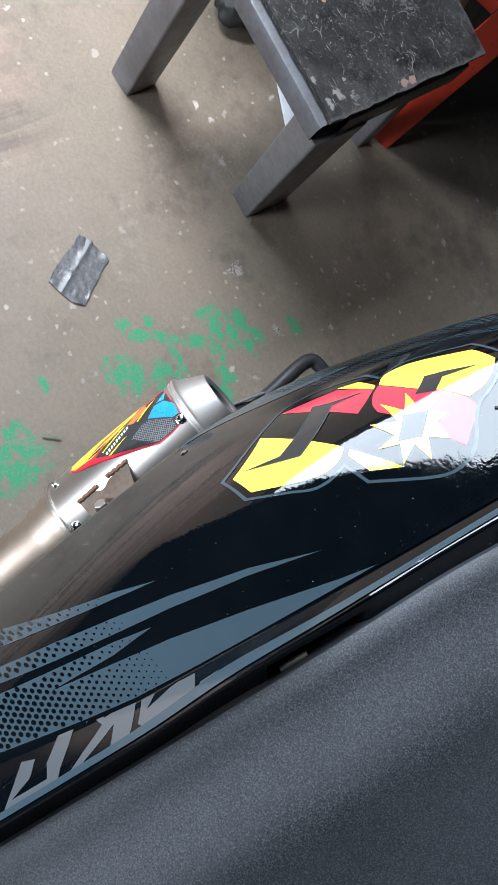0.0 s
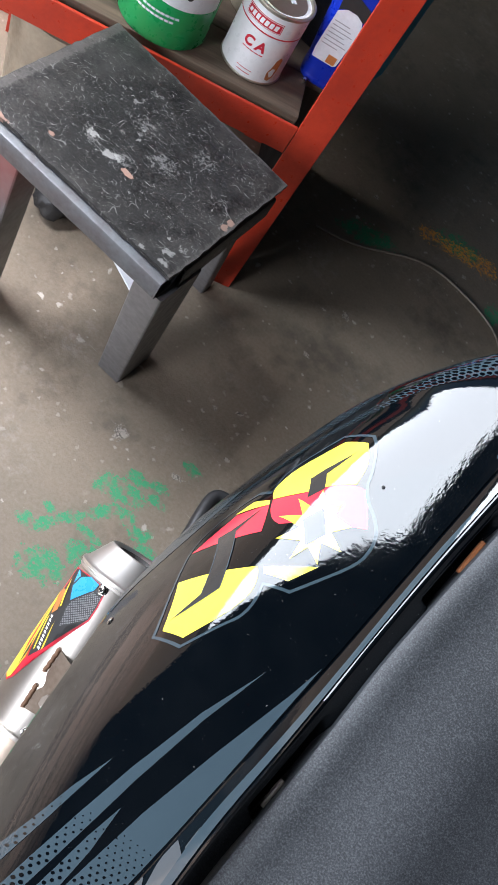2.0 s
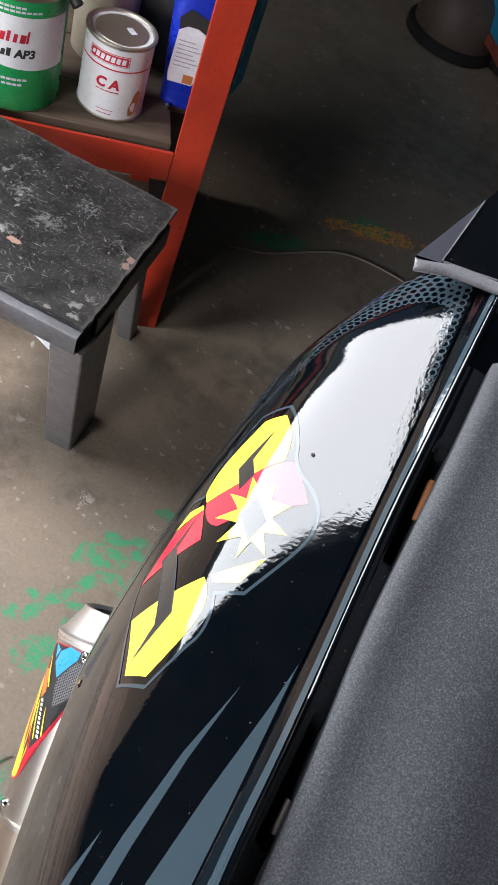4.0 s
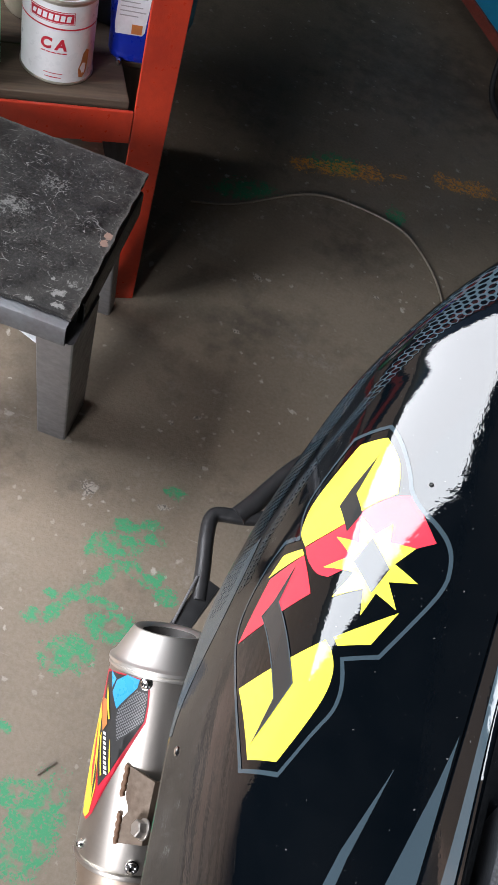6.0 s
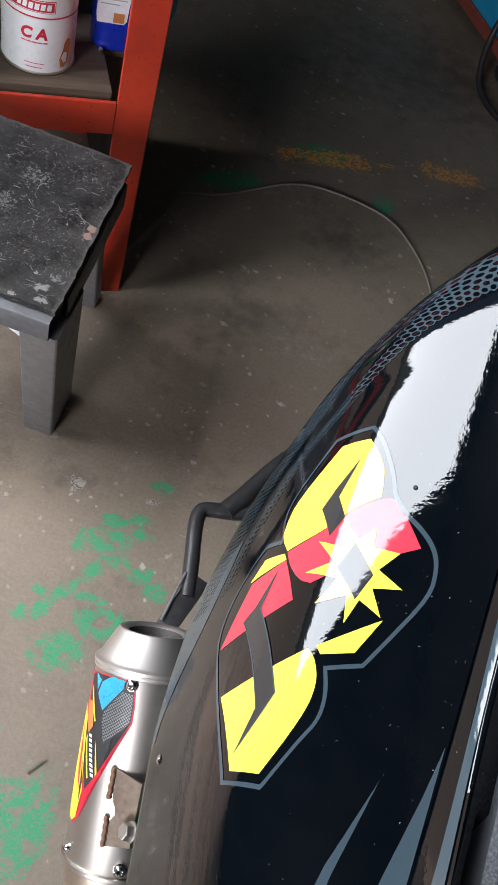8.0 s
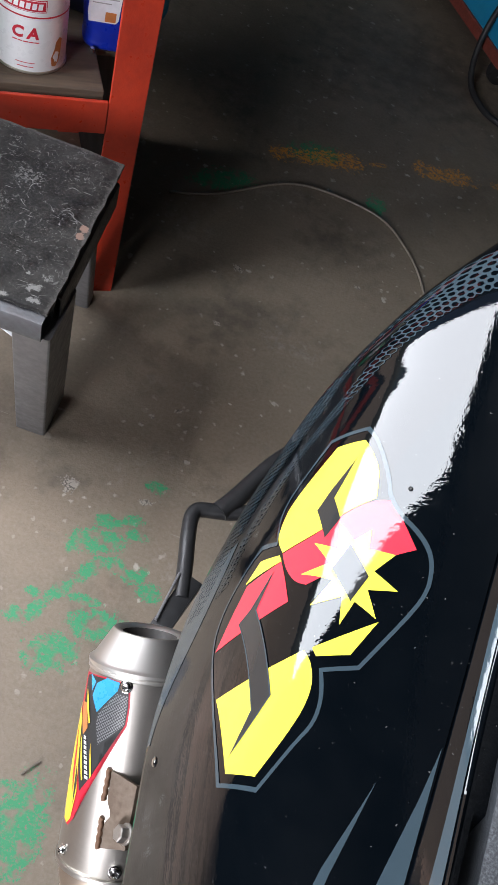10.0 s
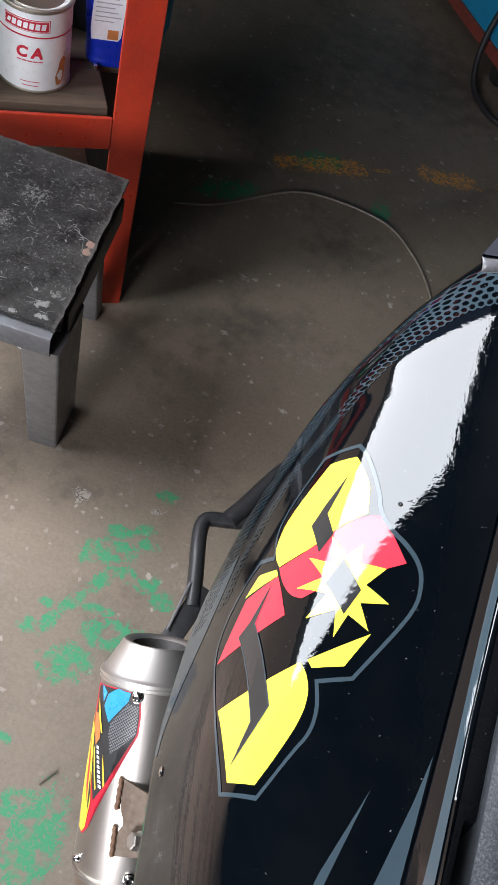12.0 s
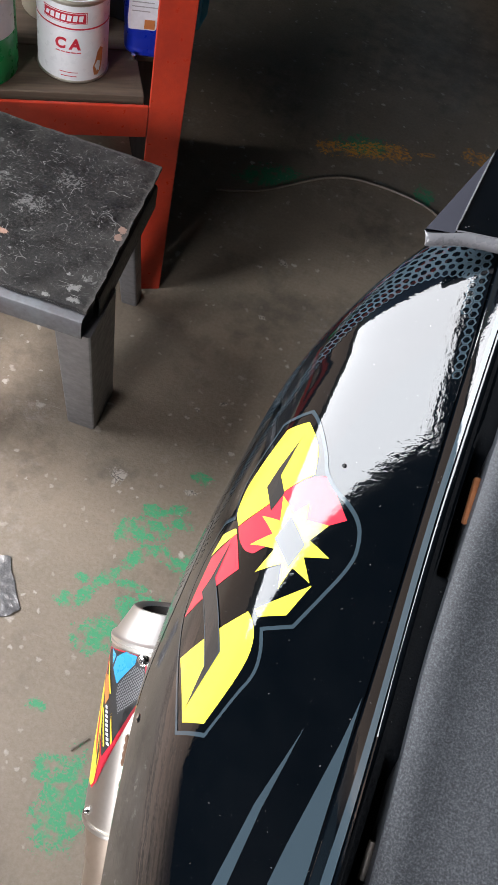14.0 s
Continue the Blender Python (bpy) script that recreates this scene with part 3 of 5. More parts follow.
def ridge_x(y):
    return ridge_low_x(y) - 0.325 * ridge_rise(y)


def ridge_z(y):
    """The ridge dips where it slides under the tail cover."""
    return 0.8495 + ridge_rise(y) - 0.35 * max(0, y - 0.234)


SLOTS = ((0.027, 0.067), (0.124, 0.167))


def slot_depth(y):
    """1 inside the two slots cut into the flange beside the seat, 0 elsewhere."""
    return max(smoothstep(a - 0.001, a + 0.003, y) * smoothstep(b + 0.001, b - 0.003, y) for a, b in SLOTS)


def cowl_point(y, v):
    left, val = edge_x(y), valley_x(y)
    if v < 0:
        return Vector((left - 0.0012 * v * 3, y, RISE * y + edge_z(y) + 0.004 * v))
    if v <= 1:
        x = left + (val - left) * (0.35 * v + 0.65 * v ** 3)
        return Vector((x, y, cowl_z(x, y)))
    rx = ridge_x(y)
    zv = cowl_z(val, y)
    if v <= 2:
        k = v - 1
        return Vector((val + (rx - val) * k, y, zv - 0.0020 * math.sin(math.pi / 2 * min(1, k * 8)) * (1 - k) + (RISE * y + ridge_z(y) - zv) * k + 0.0006 * math.sin(math.pi * k)))
    k = v - 2
    pit = 0.012 * slot_depth(y) * smoothstep(0.36, 0.46, k)
    return Vector((rx + 0.0125 * k, y, RISE * y + ridge_z(y) + 0.0005 * math.sin(math.pi * min(1, 5 * k)) + (0.8455 - ridge_z(y)) * k - pit))


def strip_z(x, y):
    """The height of the narrow strip between the groove and the ridge."""
    val, rx = valley_x(y), ridge_x(y)
    if x <= val:
        return cowl_z(x, y)
    k = min(1, (x - val) / (rx - val))
    return cowl_point(y, 1 + k).z


bike = thing("motorcycle", "black motorcycle with yellow-red graphics, stainless muffler and grey seat", "motorcycle", (0.24, 0.02, 0))
bike_off = Matrix.Translation((-0.24, -0.02, 0))


def bike_part(name, bm, material, label="", smooth=40, parent=None):
    bm.transform(bike_off)
    return part(name, bm, material, parent or bike, label, smooth)


ys = [-0.2 + 0.460 * k / 220 for k in range(221)]
bm = bmesh.new()
sheet(bm, cowl_point, ys, [-1, -0.5] + [k / 84 for k in range(85)] + [1 + k / 12 for k in range(1, 13)] + [2 + k / 14 for k in range(1, 15)])
cowl = bike_part("side_cowl", bm, M_BLACK, "glossy black side cowl with a curled outer edge", 60)


def drape(bm, height=None, lift=0.00015, step_x=0.0016, step_y=0.003):
    """Cuts a flat plan into small facets and lays it on the cowl."""
    height = height or cowl_z
    xs = [v.co.x for v in bm.verts]
    yy = [v.co.y for v in bm.verts]
    cuts = [((x, 0, 0), (1, 0, 0)) for x in np.arange(min(xs) + step_x, max(xs), step_x)] + [((0, y, 0), (0, 1, 0)) for y in np.arange(min(yy) + step_y, max(yy), step_y)]
    for co, no in cuts:
        bmesh.ops.bisect_plane(bm, geom=bm.verts[:] + bm.edges[:] + bm.faces[:], dist=1e-7, plane_co=co, plane_no=no)
    bmesh.ops.triangulate(bm, faces=bm.faces[:])
    for v in bm.verts:
        x, y = v.co.x, v.co.y
        h = 0.0008
        n = Vector((-(height(x + h, y) - height(x - h, y)) / (2 * h), -(height(x, y + h) - height(x, y - h)) / (2 * h), 1)).normalized()
        v.co = Vector((x, y, height(x, y))) + n * lift
    return bm


def soften(line, passes=2):
    """Rounds the shallow corners of an outline and keeps the sharp ones."""
    pts = [Vector(p) for p in line]
    for _ in range(passes):
        out, n = [], len(pts)
        for i, p in enumerate(pts):
            a, b = pts[i - 1], pts[(i + 1) % n]
            turn = (p - a).angle(b - p, 0.0)
            if 0.03 < turn < 0.75:
                out += [p + (a - p) * 0.25, p + (b - p) * 0.25]
            else:
                out.append(p)
        pts = out
    return [(p.x, p.y) for p in pts]


def graphic(name, outline, material, lift=0.00015, label="", height=None, rounded=False):
    """A printed shape on the cowl, from a plan outline in millimetres."""
    bm = bmesh.new()
    pts = [bm.verts.new((x / 1000, y / 1000, 0)) for x, y in (soften(outline) if rounded else outline)]
    f = bm.faces.new(pts)
    f.normal_update()
    if f.normal.z < 0:
        f.normal_flip()
    bmesh.ops.triangulate(bm, faces=[f], ngon_method="EAR_CLIP")
    drape(bm, height, lift)
    return bike_part(name, bm, material, label, 60, cowl)


def ribbon(name, line, width, material, closed=True, lift=0.0002, label="", rounded=False):
    """A printed line of constant width on the cowl."""
    pts = [Vector((x / 1000, y / 1000)) for x, y in (soften(line) if rounded else line)]
    n = len(pts)
    bm = bmesh.new()
    rows = []
    for i, p in enumerate(pts):
        a = pts[i - 1] if closed or i else p
        b = pts[(i + 1) % n] if closed or i < n - 1 else p
        d1, d2 = (p - a), (b - p)
        d1 = d1.normalized() if d1.length else d2.normalized()
        d2 = d2.normalized() if d2.length else d1
        nrm = Vector((-(d1 + d2).y, (d1 + d2).x)).normalized()
        # the flank is steep near its outer edge, so the plan width narrows there
        x, y = p
        slope = abs(cowl_z(x + 5e-4, y) - cowl_z(x - 5e-4, y)) / 1e-3
        wx = width / 2 * Vector((nrm.x / math.sqrt(1 + slope ** 2), nrm.y))
        k = min(1.6, 1 / max(0.5, nrm.dot(Vector((-d1.y, d1.x)))))
        rows.append((bm.verts.new((*(p - wx * k), 0)), bm.verts.new((*(p + wx * k), 0))))
    for i in range(n if closed else n - 1):
        a, b = rows[i], rows[(i + 1) % n]
        f = bm.faces.new((a[0], b[0], b[1], a[1]))
        f.normal_update()
        if f.normal.z < 0:
            f.normal_flip()
    drape(bm, None, lift)
    return bike_part(name, bm, material, label, 60, cowl)


# number-like emblem: yellow, red and charcoal fields with a star, inside a grey line
ribbon("emblem_outline", [(65.4, 180.7), (57.3, 182.4), (51.4, 168.5), (49.9, 159.4), (50.7, 148.4), (47.7, 150.8), (45.4, 145.2), (43.0, 132.6), (42.8, 116.7), (46.9, 92.8), (54.4, 66.8), (63.7, 65.0), (69.5, 78.7), (73.0, 84.8), (73.1, 92.4), (70.8, 100.3), (80.5, 101.7), (85.3, 109.9), (93.2, 123.7), (93.0, 132.4), (90.7, 138.3), (85.6, 144.1), (80.5, 148.3), (75.8, 154.9), (74.5, 160.7), (68.3, 175.7)], 0.0014, M_D_GREY, label="thin blue-grey outline of the emblem", rounded=True)
graphic("yellow_field", [(47.3, 95.5), (64.8, 106.4), (67.0, 103.5), (68.7, 99.5), (69.6, 95.5), (69.4, 89.6), (67.2, 81.9), (62.3, 68.8), (55.2, 70.1)], M_D_YELLOW, label="bright yellow printed field", rounded=True)
graphic("red_field", [(43.8, 115.2), (45.0, 126.1), (46.6, 137.0), (52.8, 139.6), (57.2, 123.3)], M_D_RED, label="red printed field", rounded=True)
graphic("yellow_field", [(46.2, 138.2), (48.1, 144.6), (52.0, 142.6), (52.8, 139.8)], M_D_YELLOW, label="bright yellow printed field", rounded=True)
graphic("charcoal_bar", [(47.3, 121.6), (49.1, 125.5), (51.8, 136.9), (50.2, 124.2), (59.8, 93.0), (54.6, 75.2), (56.4, 88.9)], M_D_DARK, 0.00026, "charcoal slanted bar")
ribbon("bar_outline", [(47.3, 121.6), (49.1, 125.5), (51.8, 136.9), (50.2, 124.2), (59.8, 93.0), (54.6, 75.2), (56.4, 88.9)], 0.0006, M_D_GREY, lift=0.00034)
graphic("yellow_field", [(52.5, 143.1), (50.6, 149.5), (50.6, 155.7), (51.8, 163.9), (58.9, 178.0), (65.4, 176.4), (68.9, 169.4), (71.2, 164.0), (72.0, 158.5), (72.5, 154.3), (65.6, 151.3), (60.0, 145.8)], M_D_YELLOW, label="bright yellow printed field", rounded=True)
graphic("red_field", [(52.6, 142.6), (60.0, 145.5), (65.6, 151.1), (73.0, 154.0), (77.4, 153.0), (81.5, 146.6), (87.2, 137.9), (77.2, 134.2), (69.9, 132.8), (60.4, 127.9), (57.3, 129.8), (54.2, 136.0)], M_D_RED, label="red printed field", rounded=True)
graphic("charcoal_bar", [(58.0, 154.4), (60.1, 160.6), (64.5, 170.5), (61.4, 157.1), (64.4, 149.0), (61.8, 143.1)], M_D_DARK, 0.00026, "charcoal slanted bar")
graphic("star", [(64.4, 148.0), (69.7, 140.8), (73.6, 143.9), (74.4, 137.7), (82.0, 135.9), (77.4, 130.7), (85.3, 124.9), (77.1, 124.9), (81.5, 116.2), (74.5, 121.2), (72.1, 114.0), (70.7, 122.7), (63.0, 120.6), (66.9, 128.2), (58.5, 131.9), (64.8, 134.0), (59.6, 142.1), (65.9, 138.4)], M_D_YELLOW, 0.00028, "yellow printed star with nine points")
graphic("star_diamond", [(69.1, 139.6), (76.4, 129.0), (73.3, 121.3), (66.0, 132.0)], M_D_DARK, 0.0004, "charcoal diamond in the star")
graphic("yellow_field", [(66.7, 107.1), (82.4, 115.5), (77.3, 105.2), (68.4, 104.4)], M_D_YELLOW, label="bright yellow printed field", rounded=True)


# blue-grey speed stripes with a dot screen that thickens towards the front
def stripe(name, outline, dots, label):
    ob = graphic(name, outline, M_D_GREY, label=label)
    if dots:
        poly = [(x / 1000, y / 1000) for x, y in outline]
        bm = bmesh.new()
        n = 0
        for i in range(-6, 60):
            for j in range(-2, 20):
                y = 0.012 - i * 0.0021
                x = 0.060 + j * 0.0027 + (0.00135 if i % 2 else 0)
                r = 0.00095 * smoothstep(0.022, -0.055, y)
                if r < 0.00022 or not all(within(x + dx * r, y + dy * r, poly) for dx, dy in ((1, 0), (-1, 0), (0, 1), (0, -1))):
                    continue
                bm.faces.new([bm.verts.new((x + r * math.cos(a), y + r * 0.95 * math.sin(a), 0)) for a in (math.pi / 4 * k for k in range(8))])
                n += 1
        if n:
            for v in bm.verts:
                x, y, h = v.co.x, v.co.y, 0.0008
                nrm = Vector((-(cowl_z(x + h, y) - cowl_z(x - h, y)) / (2 * h), -(cowl_z(x, y + h) - cowl_z(x, y - h)) / (2 * h), 1)).normalized()
                v.co = Vector((x, y, cowl_z(x, y))) + nrm * 0.0003
            bm.transform(bike_off)
            tagged(part("dot_screen", bm, M_BLACK, cowl, "black halftone dots"), kind="stuff")
    return ob


def within(x, y, poly):
    inside = False
    for (x1, y1), (x2, y2) in zip(poly, poly[1:] + poly[:1]):
        if (y1 > y) != (y2 > y) and x < (x2 - x1) * (y - y1) / (y2 - y1) + x1:
            inside = not inside
    return inside


stripe("speed_stripe", [(73.0, 17.7), (71.6, 1.2), (70.3, -21.0), (69.2, -44.0), (68.5, -70), (63.0, -65), (64.5, -38.7), (67.1, -17.6), (69.6, 3.2)], True, "blue-grey tapering stripe")
stripe("speed_stripe", [(93.4, 71.0), (87.9, 44.7), (83.9, 14.2), (82.2, -8.2), (80.6, -30.5), (78.8, -53.0), (77, -80), (72.3, -75), (74.3, -49.0), (75.3, -25.8), (77.2, -3.9), (79.9, 17.5), (85.6, 46.5)], True, "blue-grey tapering stripe")
stripe("speed_wedge", [(107.8, 82.9), (105.4, 68.6), (98.5, 36.3), (93.3, 6.9), (91.0, -14.9), (88.7, -38.8), (88.5, -13.1), (86.5, 4.6), (84.5, -9.9), (83.0, -32.5), (81.6, -55.3), (79.5, -85), (92, -95), (98.5, -66.1), (103.0, -35.0), (105.2, -15.8), (106.2, 5.9), (106.9, 30.5), (107.4, 57.7)], True, "broad blue-grey wedge")

# printed shapes on the narrow strip, and the grey line along the ridge
for shape in (
    [(104.9, -0.7), (105.4, 6.0), (110.8, -2.4), (111.6, -21.5), (110.1, -22.3), (104.3, -14.8), (104.5, -8.2), (106.2, -9.6), (108.6, -16.2), (107.5, -4.4)],
    [(103.1, -26.6), (104.0, -17.0), (111.6, -28.3), (111.5, -35.6), (107.6, -28.4), (111.2, -46.6), (112.0, -53.8), (109.1, -43.3), (106.4, -31.7), (102.9, -32.1), (103.2, -29.1), (105.5, -29.5)],
    [(101.9, -40.6), (109.3, -52.6), (112.0, -56.8), (112.2, -76.6), (111.0, -76.3), (103.6, -62.8), (104.7, -58.2), (107.8, -63.3), (110.0, -72.4), (110.0, -58.7), (107.0, -55.8), (101.0, -46.4)],
    [(109.0, 12.8), (109.5, 2.8), (109.1, 4.2)],
):
    low = [(max(x, 1000 * valley_x(y / 1000) + 0.9), y) for x, y in shape]
    graphic("lettering_shape", low, M_D_LETTER, 0.0002, "pale grey slanted print", height=strip_z)


def ridge_line(y, k):
    rx = ridge_x(y)
    x = rx - 0.0021 + 0.0015 * k
    return Vector((x - 0.0004, y, strip_z(x, y) + 0.0003))


bm = bmesh.new()
sheet(bm, ridge_line, [-0.2 + 0.43 * k / 100 for k in range(101)], [k / 4 for k in range(5)])
bike_part("ridge_stripe", bm, M_D_GREY, "blue-grey line beside the ridge", 60, cowl)


# honeycomb print round the rear of the cowl
CHAIN = [(104.5, 225.5), (96.5, 227.5), (86.0, 226.0), (79.0, 221.5), (71.5, 216.0), (64.5, 208.5), (58.0, 198.0), (51.3, 187.0), (46.6, 173.0), (43.2, 158.0), (41.3, 142.0)]
chain_len = [0.0]
for (xa, ya), (xb, yb) in zip(CHAIN, CHAIN[1:]):
    za, zb = cowl_z(xa / 1000, ya / 1000), cowl_z(xb / 1000, yb / 1000)
    chain_len.append(chain_len[-1] + math.sqrt((xb - xa) ** 2 + (yb - ya) ** 2 + (zb - za) ** 2 * 1e6) / 1000)
chain_x, chain_y = spline(chain_len, [p[0] / 1000 for p in CHAIN]), spline(chain_len, [p[1] / 1000 for p in CHAIN])


def chain_point(u, w):
    """A point w metres down the surface, outwards from the inner line of the honeycomb."""
    x, y = chain_x(u), chain_y(u)
    dx, dy = chain_x(u + 1e-3) - chain_x(u - 1e-3), chain_y(u + 1e-3) - chain_y(u - 1e-3)
    out = Vector((dy, -dx)).normalized()
    if out.y < -0.3 or (out.x > 0.2 and out.y < 0.5):
        out = -out
    go, gone = 0.0, 0.0
    sign = 1 if w >= 0 else -1
    z = cowl_z(x, y)
    while gone < abs(w) and go < 0.03:
        go += 0.00015
        px, py = x + sign * out.x * go, min(y + sign * out.y * go, 0.2475)
        z2 = cowl_z(px, py)
        gone += math.hypot(0.00015, 0.45 * (z2 - z))
        z = z2
    px, py = x + sign * out.x * go, min(y + sign * out.y * go, 0.2475)
    return px, py


bm = bmesh.new()
pitch = 0.0031
rows_w = {0: (0, 1), 1: (0, 1), 2: (0, 0.052), 3: (0, 0.045), 4: (0, 0.034), 5: (0, 1), 6: (0, 1), 7: (0.04, 1), 8: (0.045, 1), 9: (0.05, 1), 10: (0.055, 1), 11: (0.06, 1)}
for j, (u0, u1) in rows_w.items():
    i = 0
    while True:
        u = 0.002 + i * pitch + (pitch / 2 if j % 2 else 0)
        i += 1
        if u > chain_len[-1] - 0.003:
            break
        if not u0 <= u <= u1:
            continue
        w = j * pitch * 0.86
        ring, ok = [], True
        for r in (0.52, 0.33 + 0.08 * smoothstep(0.02, 0.06, u)):
            row = []
            for k in range(6):
                a = math.pi / 3 * k + math.pi / 6
                px, py = chain_point(u + r * pitch * 1.12 * math.cos(a), w + r * pitch * 1.12 * math.sin(a))
                if px < edge_x(py) + 0.0004 or py > 0.2470:
                    ok = False
                row.append((px, py))
            ring.append(row)
        if not ok:
            continue
        vs = [[bm.verts.new((px, py, cowl_z(px, py) + 0.0002)) for px, py in row] for row in ring]
        for v in vs[0] + vs[1]:
            v.co.x -= 0.0003 * min(1, max(0, (0.075 - v.co.x) / 0.03))
        for k in range(6):
            f = bm.faces.new((vs[0][k], vs[0][(k + 1) % 6], vs[1][(k + 1) % 6], vs[1][k]))
            f.normal_update()
            if f.normal.z < 0:
                f.normal_flip()
        # the column that turns down beside the groove
for i in range(-5, 13):
    for j in range(3):
        cy, cx = 0.2265 - i * 0.0031 - (0.00155 if j % 2 else 0), 0.1071 - j * 0.0027 + 0.0005 * i / 9
        if j and i > 8 - 4 * j:
            continue
        vs = [[bm.verts.new((cx + r * math.cos(a), cy + r * math.sin(a), 0)) for a in (math.pi / 3 * k for k in range(6))] for r in (0.00175, 0.00112)]
        for v in vs[0] + vs[1]:
            v.co.z = strip_z(v.co.x, v.co.y) + 0.0002
        for k in range(6):
            bm.faces.new((vs[0][k], vs[0][(k + 1) % 6], vs[1][(k + 1) % 6], vs[1][k]))
tagged(bike_part("honeycomb_print", bm, M_D_GREY, "blue-grey honeycomb print", 60, cowl), kind="stuff")

# solid blue-grey band that carries the honeycomb on forwards along the outer edge
def edge_band(y, k):
    w = 0.02 + 0.16 * smoothstep(0.09, 0.16, y)
    p = cowl_point(y, w * k)
    return p + Vector((-0.00016, 0, 0.00006))


bm = bmesh.new()
sheet(bm, edge_band, [0.092 + 0.076 * k / 50 for k in range(51)], [k / 12 for k in range(13)])
bike_part("edge_band", bm, M_D_GREY, "blue-grey printed band along the outer edge", 60, cowl)

# screws in the cowl
for x, y, r in ((0.081, 0.157, 0.0008), (0.0385, 0.083, 0.0022)):
    h = 0.0008
    n = Vector((-(cowl_z(x + h, y) - cowl_z(x - h, y)) / (2 * h), -(cowl_z(x, y + h) - cowl_z(x, y - h)) / (2 * h), 1)).normalized()
    p = Vector((x, y, cowl_z(x, y)))
    bm = bmesh.new()
    lathe(bm, [(r, -0.001), (r, 0.0004), (r * 0.7, 0.0009), (r * 0.3, 0.0007)], along(p, p + n), 12)
    bike_part("screw", bm, M_RUBBER if r < 0.002 else M_CHROME, parent=cowl)

# tail cover behind the cowl
def tail_point(y, v):
    k = (y - 0.2335) / 0.2
    x = 0.0825 + 0.094 * k + (0.24 - 0.0825) * v * (1 - 0.2 * k)
    z = RISE * y + 0.8450 + 0.003 * (1 - math.exp(-v * 14)) + 0.030 * math.sin(math.pi * min(1, v) / 2) ** 2
    return Vector((x, y, z))


bm = bmesh.new()
sheet(bm, tail_point, [0.2300 + 0.1665 * k / 24 for k in range(25)], [(k / 30) ** 1.6 for k in range(31)])
ret = bmesh.ops.extrude_face_region(bm, geom=bm.faces[:])
for g in ret["geom"]:
    if isinstance(g, bmesh.types.BMVert):
        g.co.z -= 0.004
        g.co.x += 0.002
bmesh.ops.recalc_face_normals(bm, faces=bm.faces[:])
tail = bike_part("tail_cover", bm, M_BLACK, "gloss black tail cover with a grey side facet", 50)


def facet_point(y, v):
    p = tail_point(y, 0.002 + 0.064 * v * max(0.0, 1 - (y - 0.2305) / 0.034))
    return p + Vector((-0.0002, 0, 0.0006))


bm = bmesh.new()
sheet(bm, facet_point, [0.2302 + 0.0339 * k / 16 for k in range(17)], [k / 10 for k in range(11)])
bike_part("side_facet", bm, M_GREYTRIM, "dull grey triangular facet", 50, tail)
bm = bmesh.new()
tube(bm, [facet_point(0.2315 + 0.032 * k / 8, 1) for k in range(8, -1, -1)] + [tail_point(0.2315, v) + Vector((0, 0, 0.0005)) for v in (0.075, 0.10, 0.16, 0.25)], 0.00035, 6, 2)
bike_part("panel_edge", bm, M_RIM, "thin pale worn panel edge", 60, tail)


def lip_point(v, k):
    """The rolled front lip: from the cover's top over and down to the cowl."""
    y0 = 0.2287 + 0.0026 * smoothstep(0.0, 0.10, v) - 0.004 * smoothstep(0.13, 0.5, v)
    a = radians(112) * k
    p = tail_point(y0, v)
    tip = 0.0028 * math.exp(-v / 0.006)
    return p + Vector((0.0004 + tip * k, -0.0030 * math.sin(a) + tip * 0.6, 0.0007 - 0.0028 * (1 - math.cos(a))))


bm = bmesh.new()
sheet(bm, lip_point, [0.5 * (k / 40) ** 1.8 for k in range(41)], [k / 10 for k in range(11)])
ret = bmesh.ops.extrude_face_region(bm, geom=bm.faces[:])
for g in ret["geom"]:
    if isinstance(g, bmesh.types.BMVert):
        g.co += Vector((0.0006, 0.0012, -0.0012))
bmesh.ops.recalc_face_normals(bm, faces=bm.faces[:])
bike_part("front_rim", bm, M_RIM, "worn pale grey rolled front lip", 60, tail)

# seat
seat_edge = spline((-0.34, -0.05, 0.0, 0.06, 0.1, 0.13, 0.16, 0.22), (0.1245, 0.1245, 0.1240, 0.1230, 0.1219, 0.1229, 0.1243, 0.1256))


def seat_point(y, v):
    x = seat_edge(y) + 0.24 * v
    roll = 0.012 * math.sin(9 * y + 0.4)
    z = RISE * y + 0.857 + 0.001 * smoothstep(0.0, 0.04, v) + 0.013 * smoothstep(0.02 + roll, 0.20 + roll, v) + 0.004 * smoothstep(0.25, 0.9, v) + 0.0012 * math.sin(23 * y + 14 * v) * smoothstep(0.05, 0.3, v)
    return Vector((x, y, z - 0.004 * math.exp(-v * 80)))


bm = bmesh.new()
sheet(bm, seat_point, [-0.32 + 0.52 * k / 160 for k in range(161)], [(k / 60) ** 1.8 for k in range(61)])
edge = [e for e in bm.edges if e.is_boundary]
ret = bmesh.ops.extrude_edge_only(bm, edges=edge)
for g in ret["geom"]:
    if isinstance(g, bmesh.types.BMVert):
        g.co.z -= 0.05
        g.co.x += 0.006
bmesh.ops.recalc_face_normals(bm, faces=bm.faces[:])
seat = bike_part("seat", bm, M_VINYL, "dark grey grained vinyl seat cover")

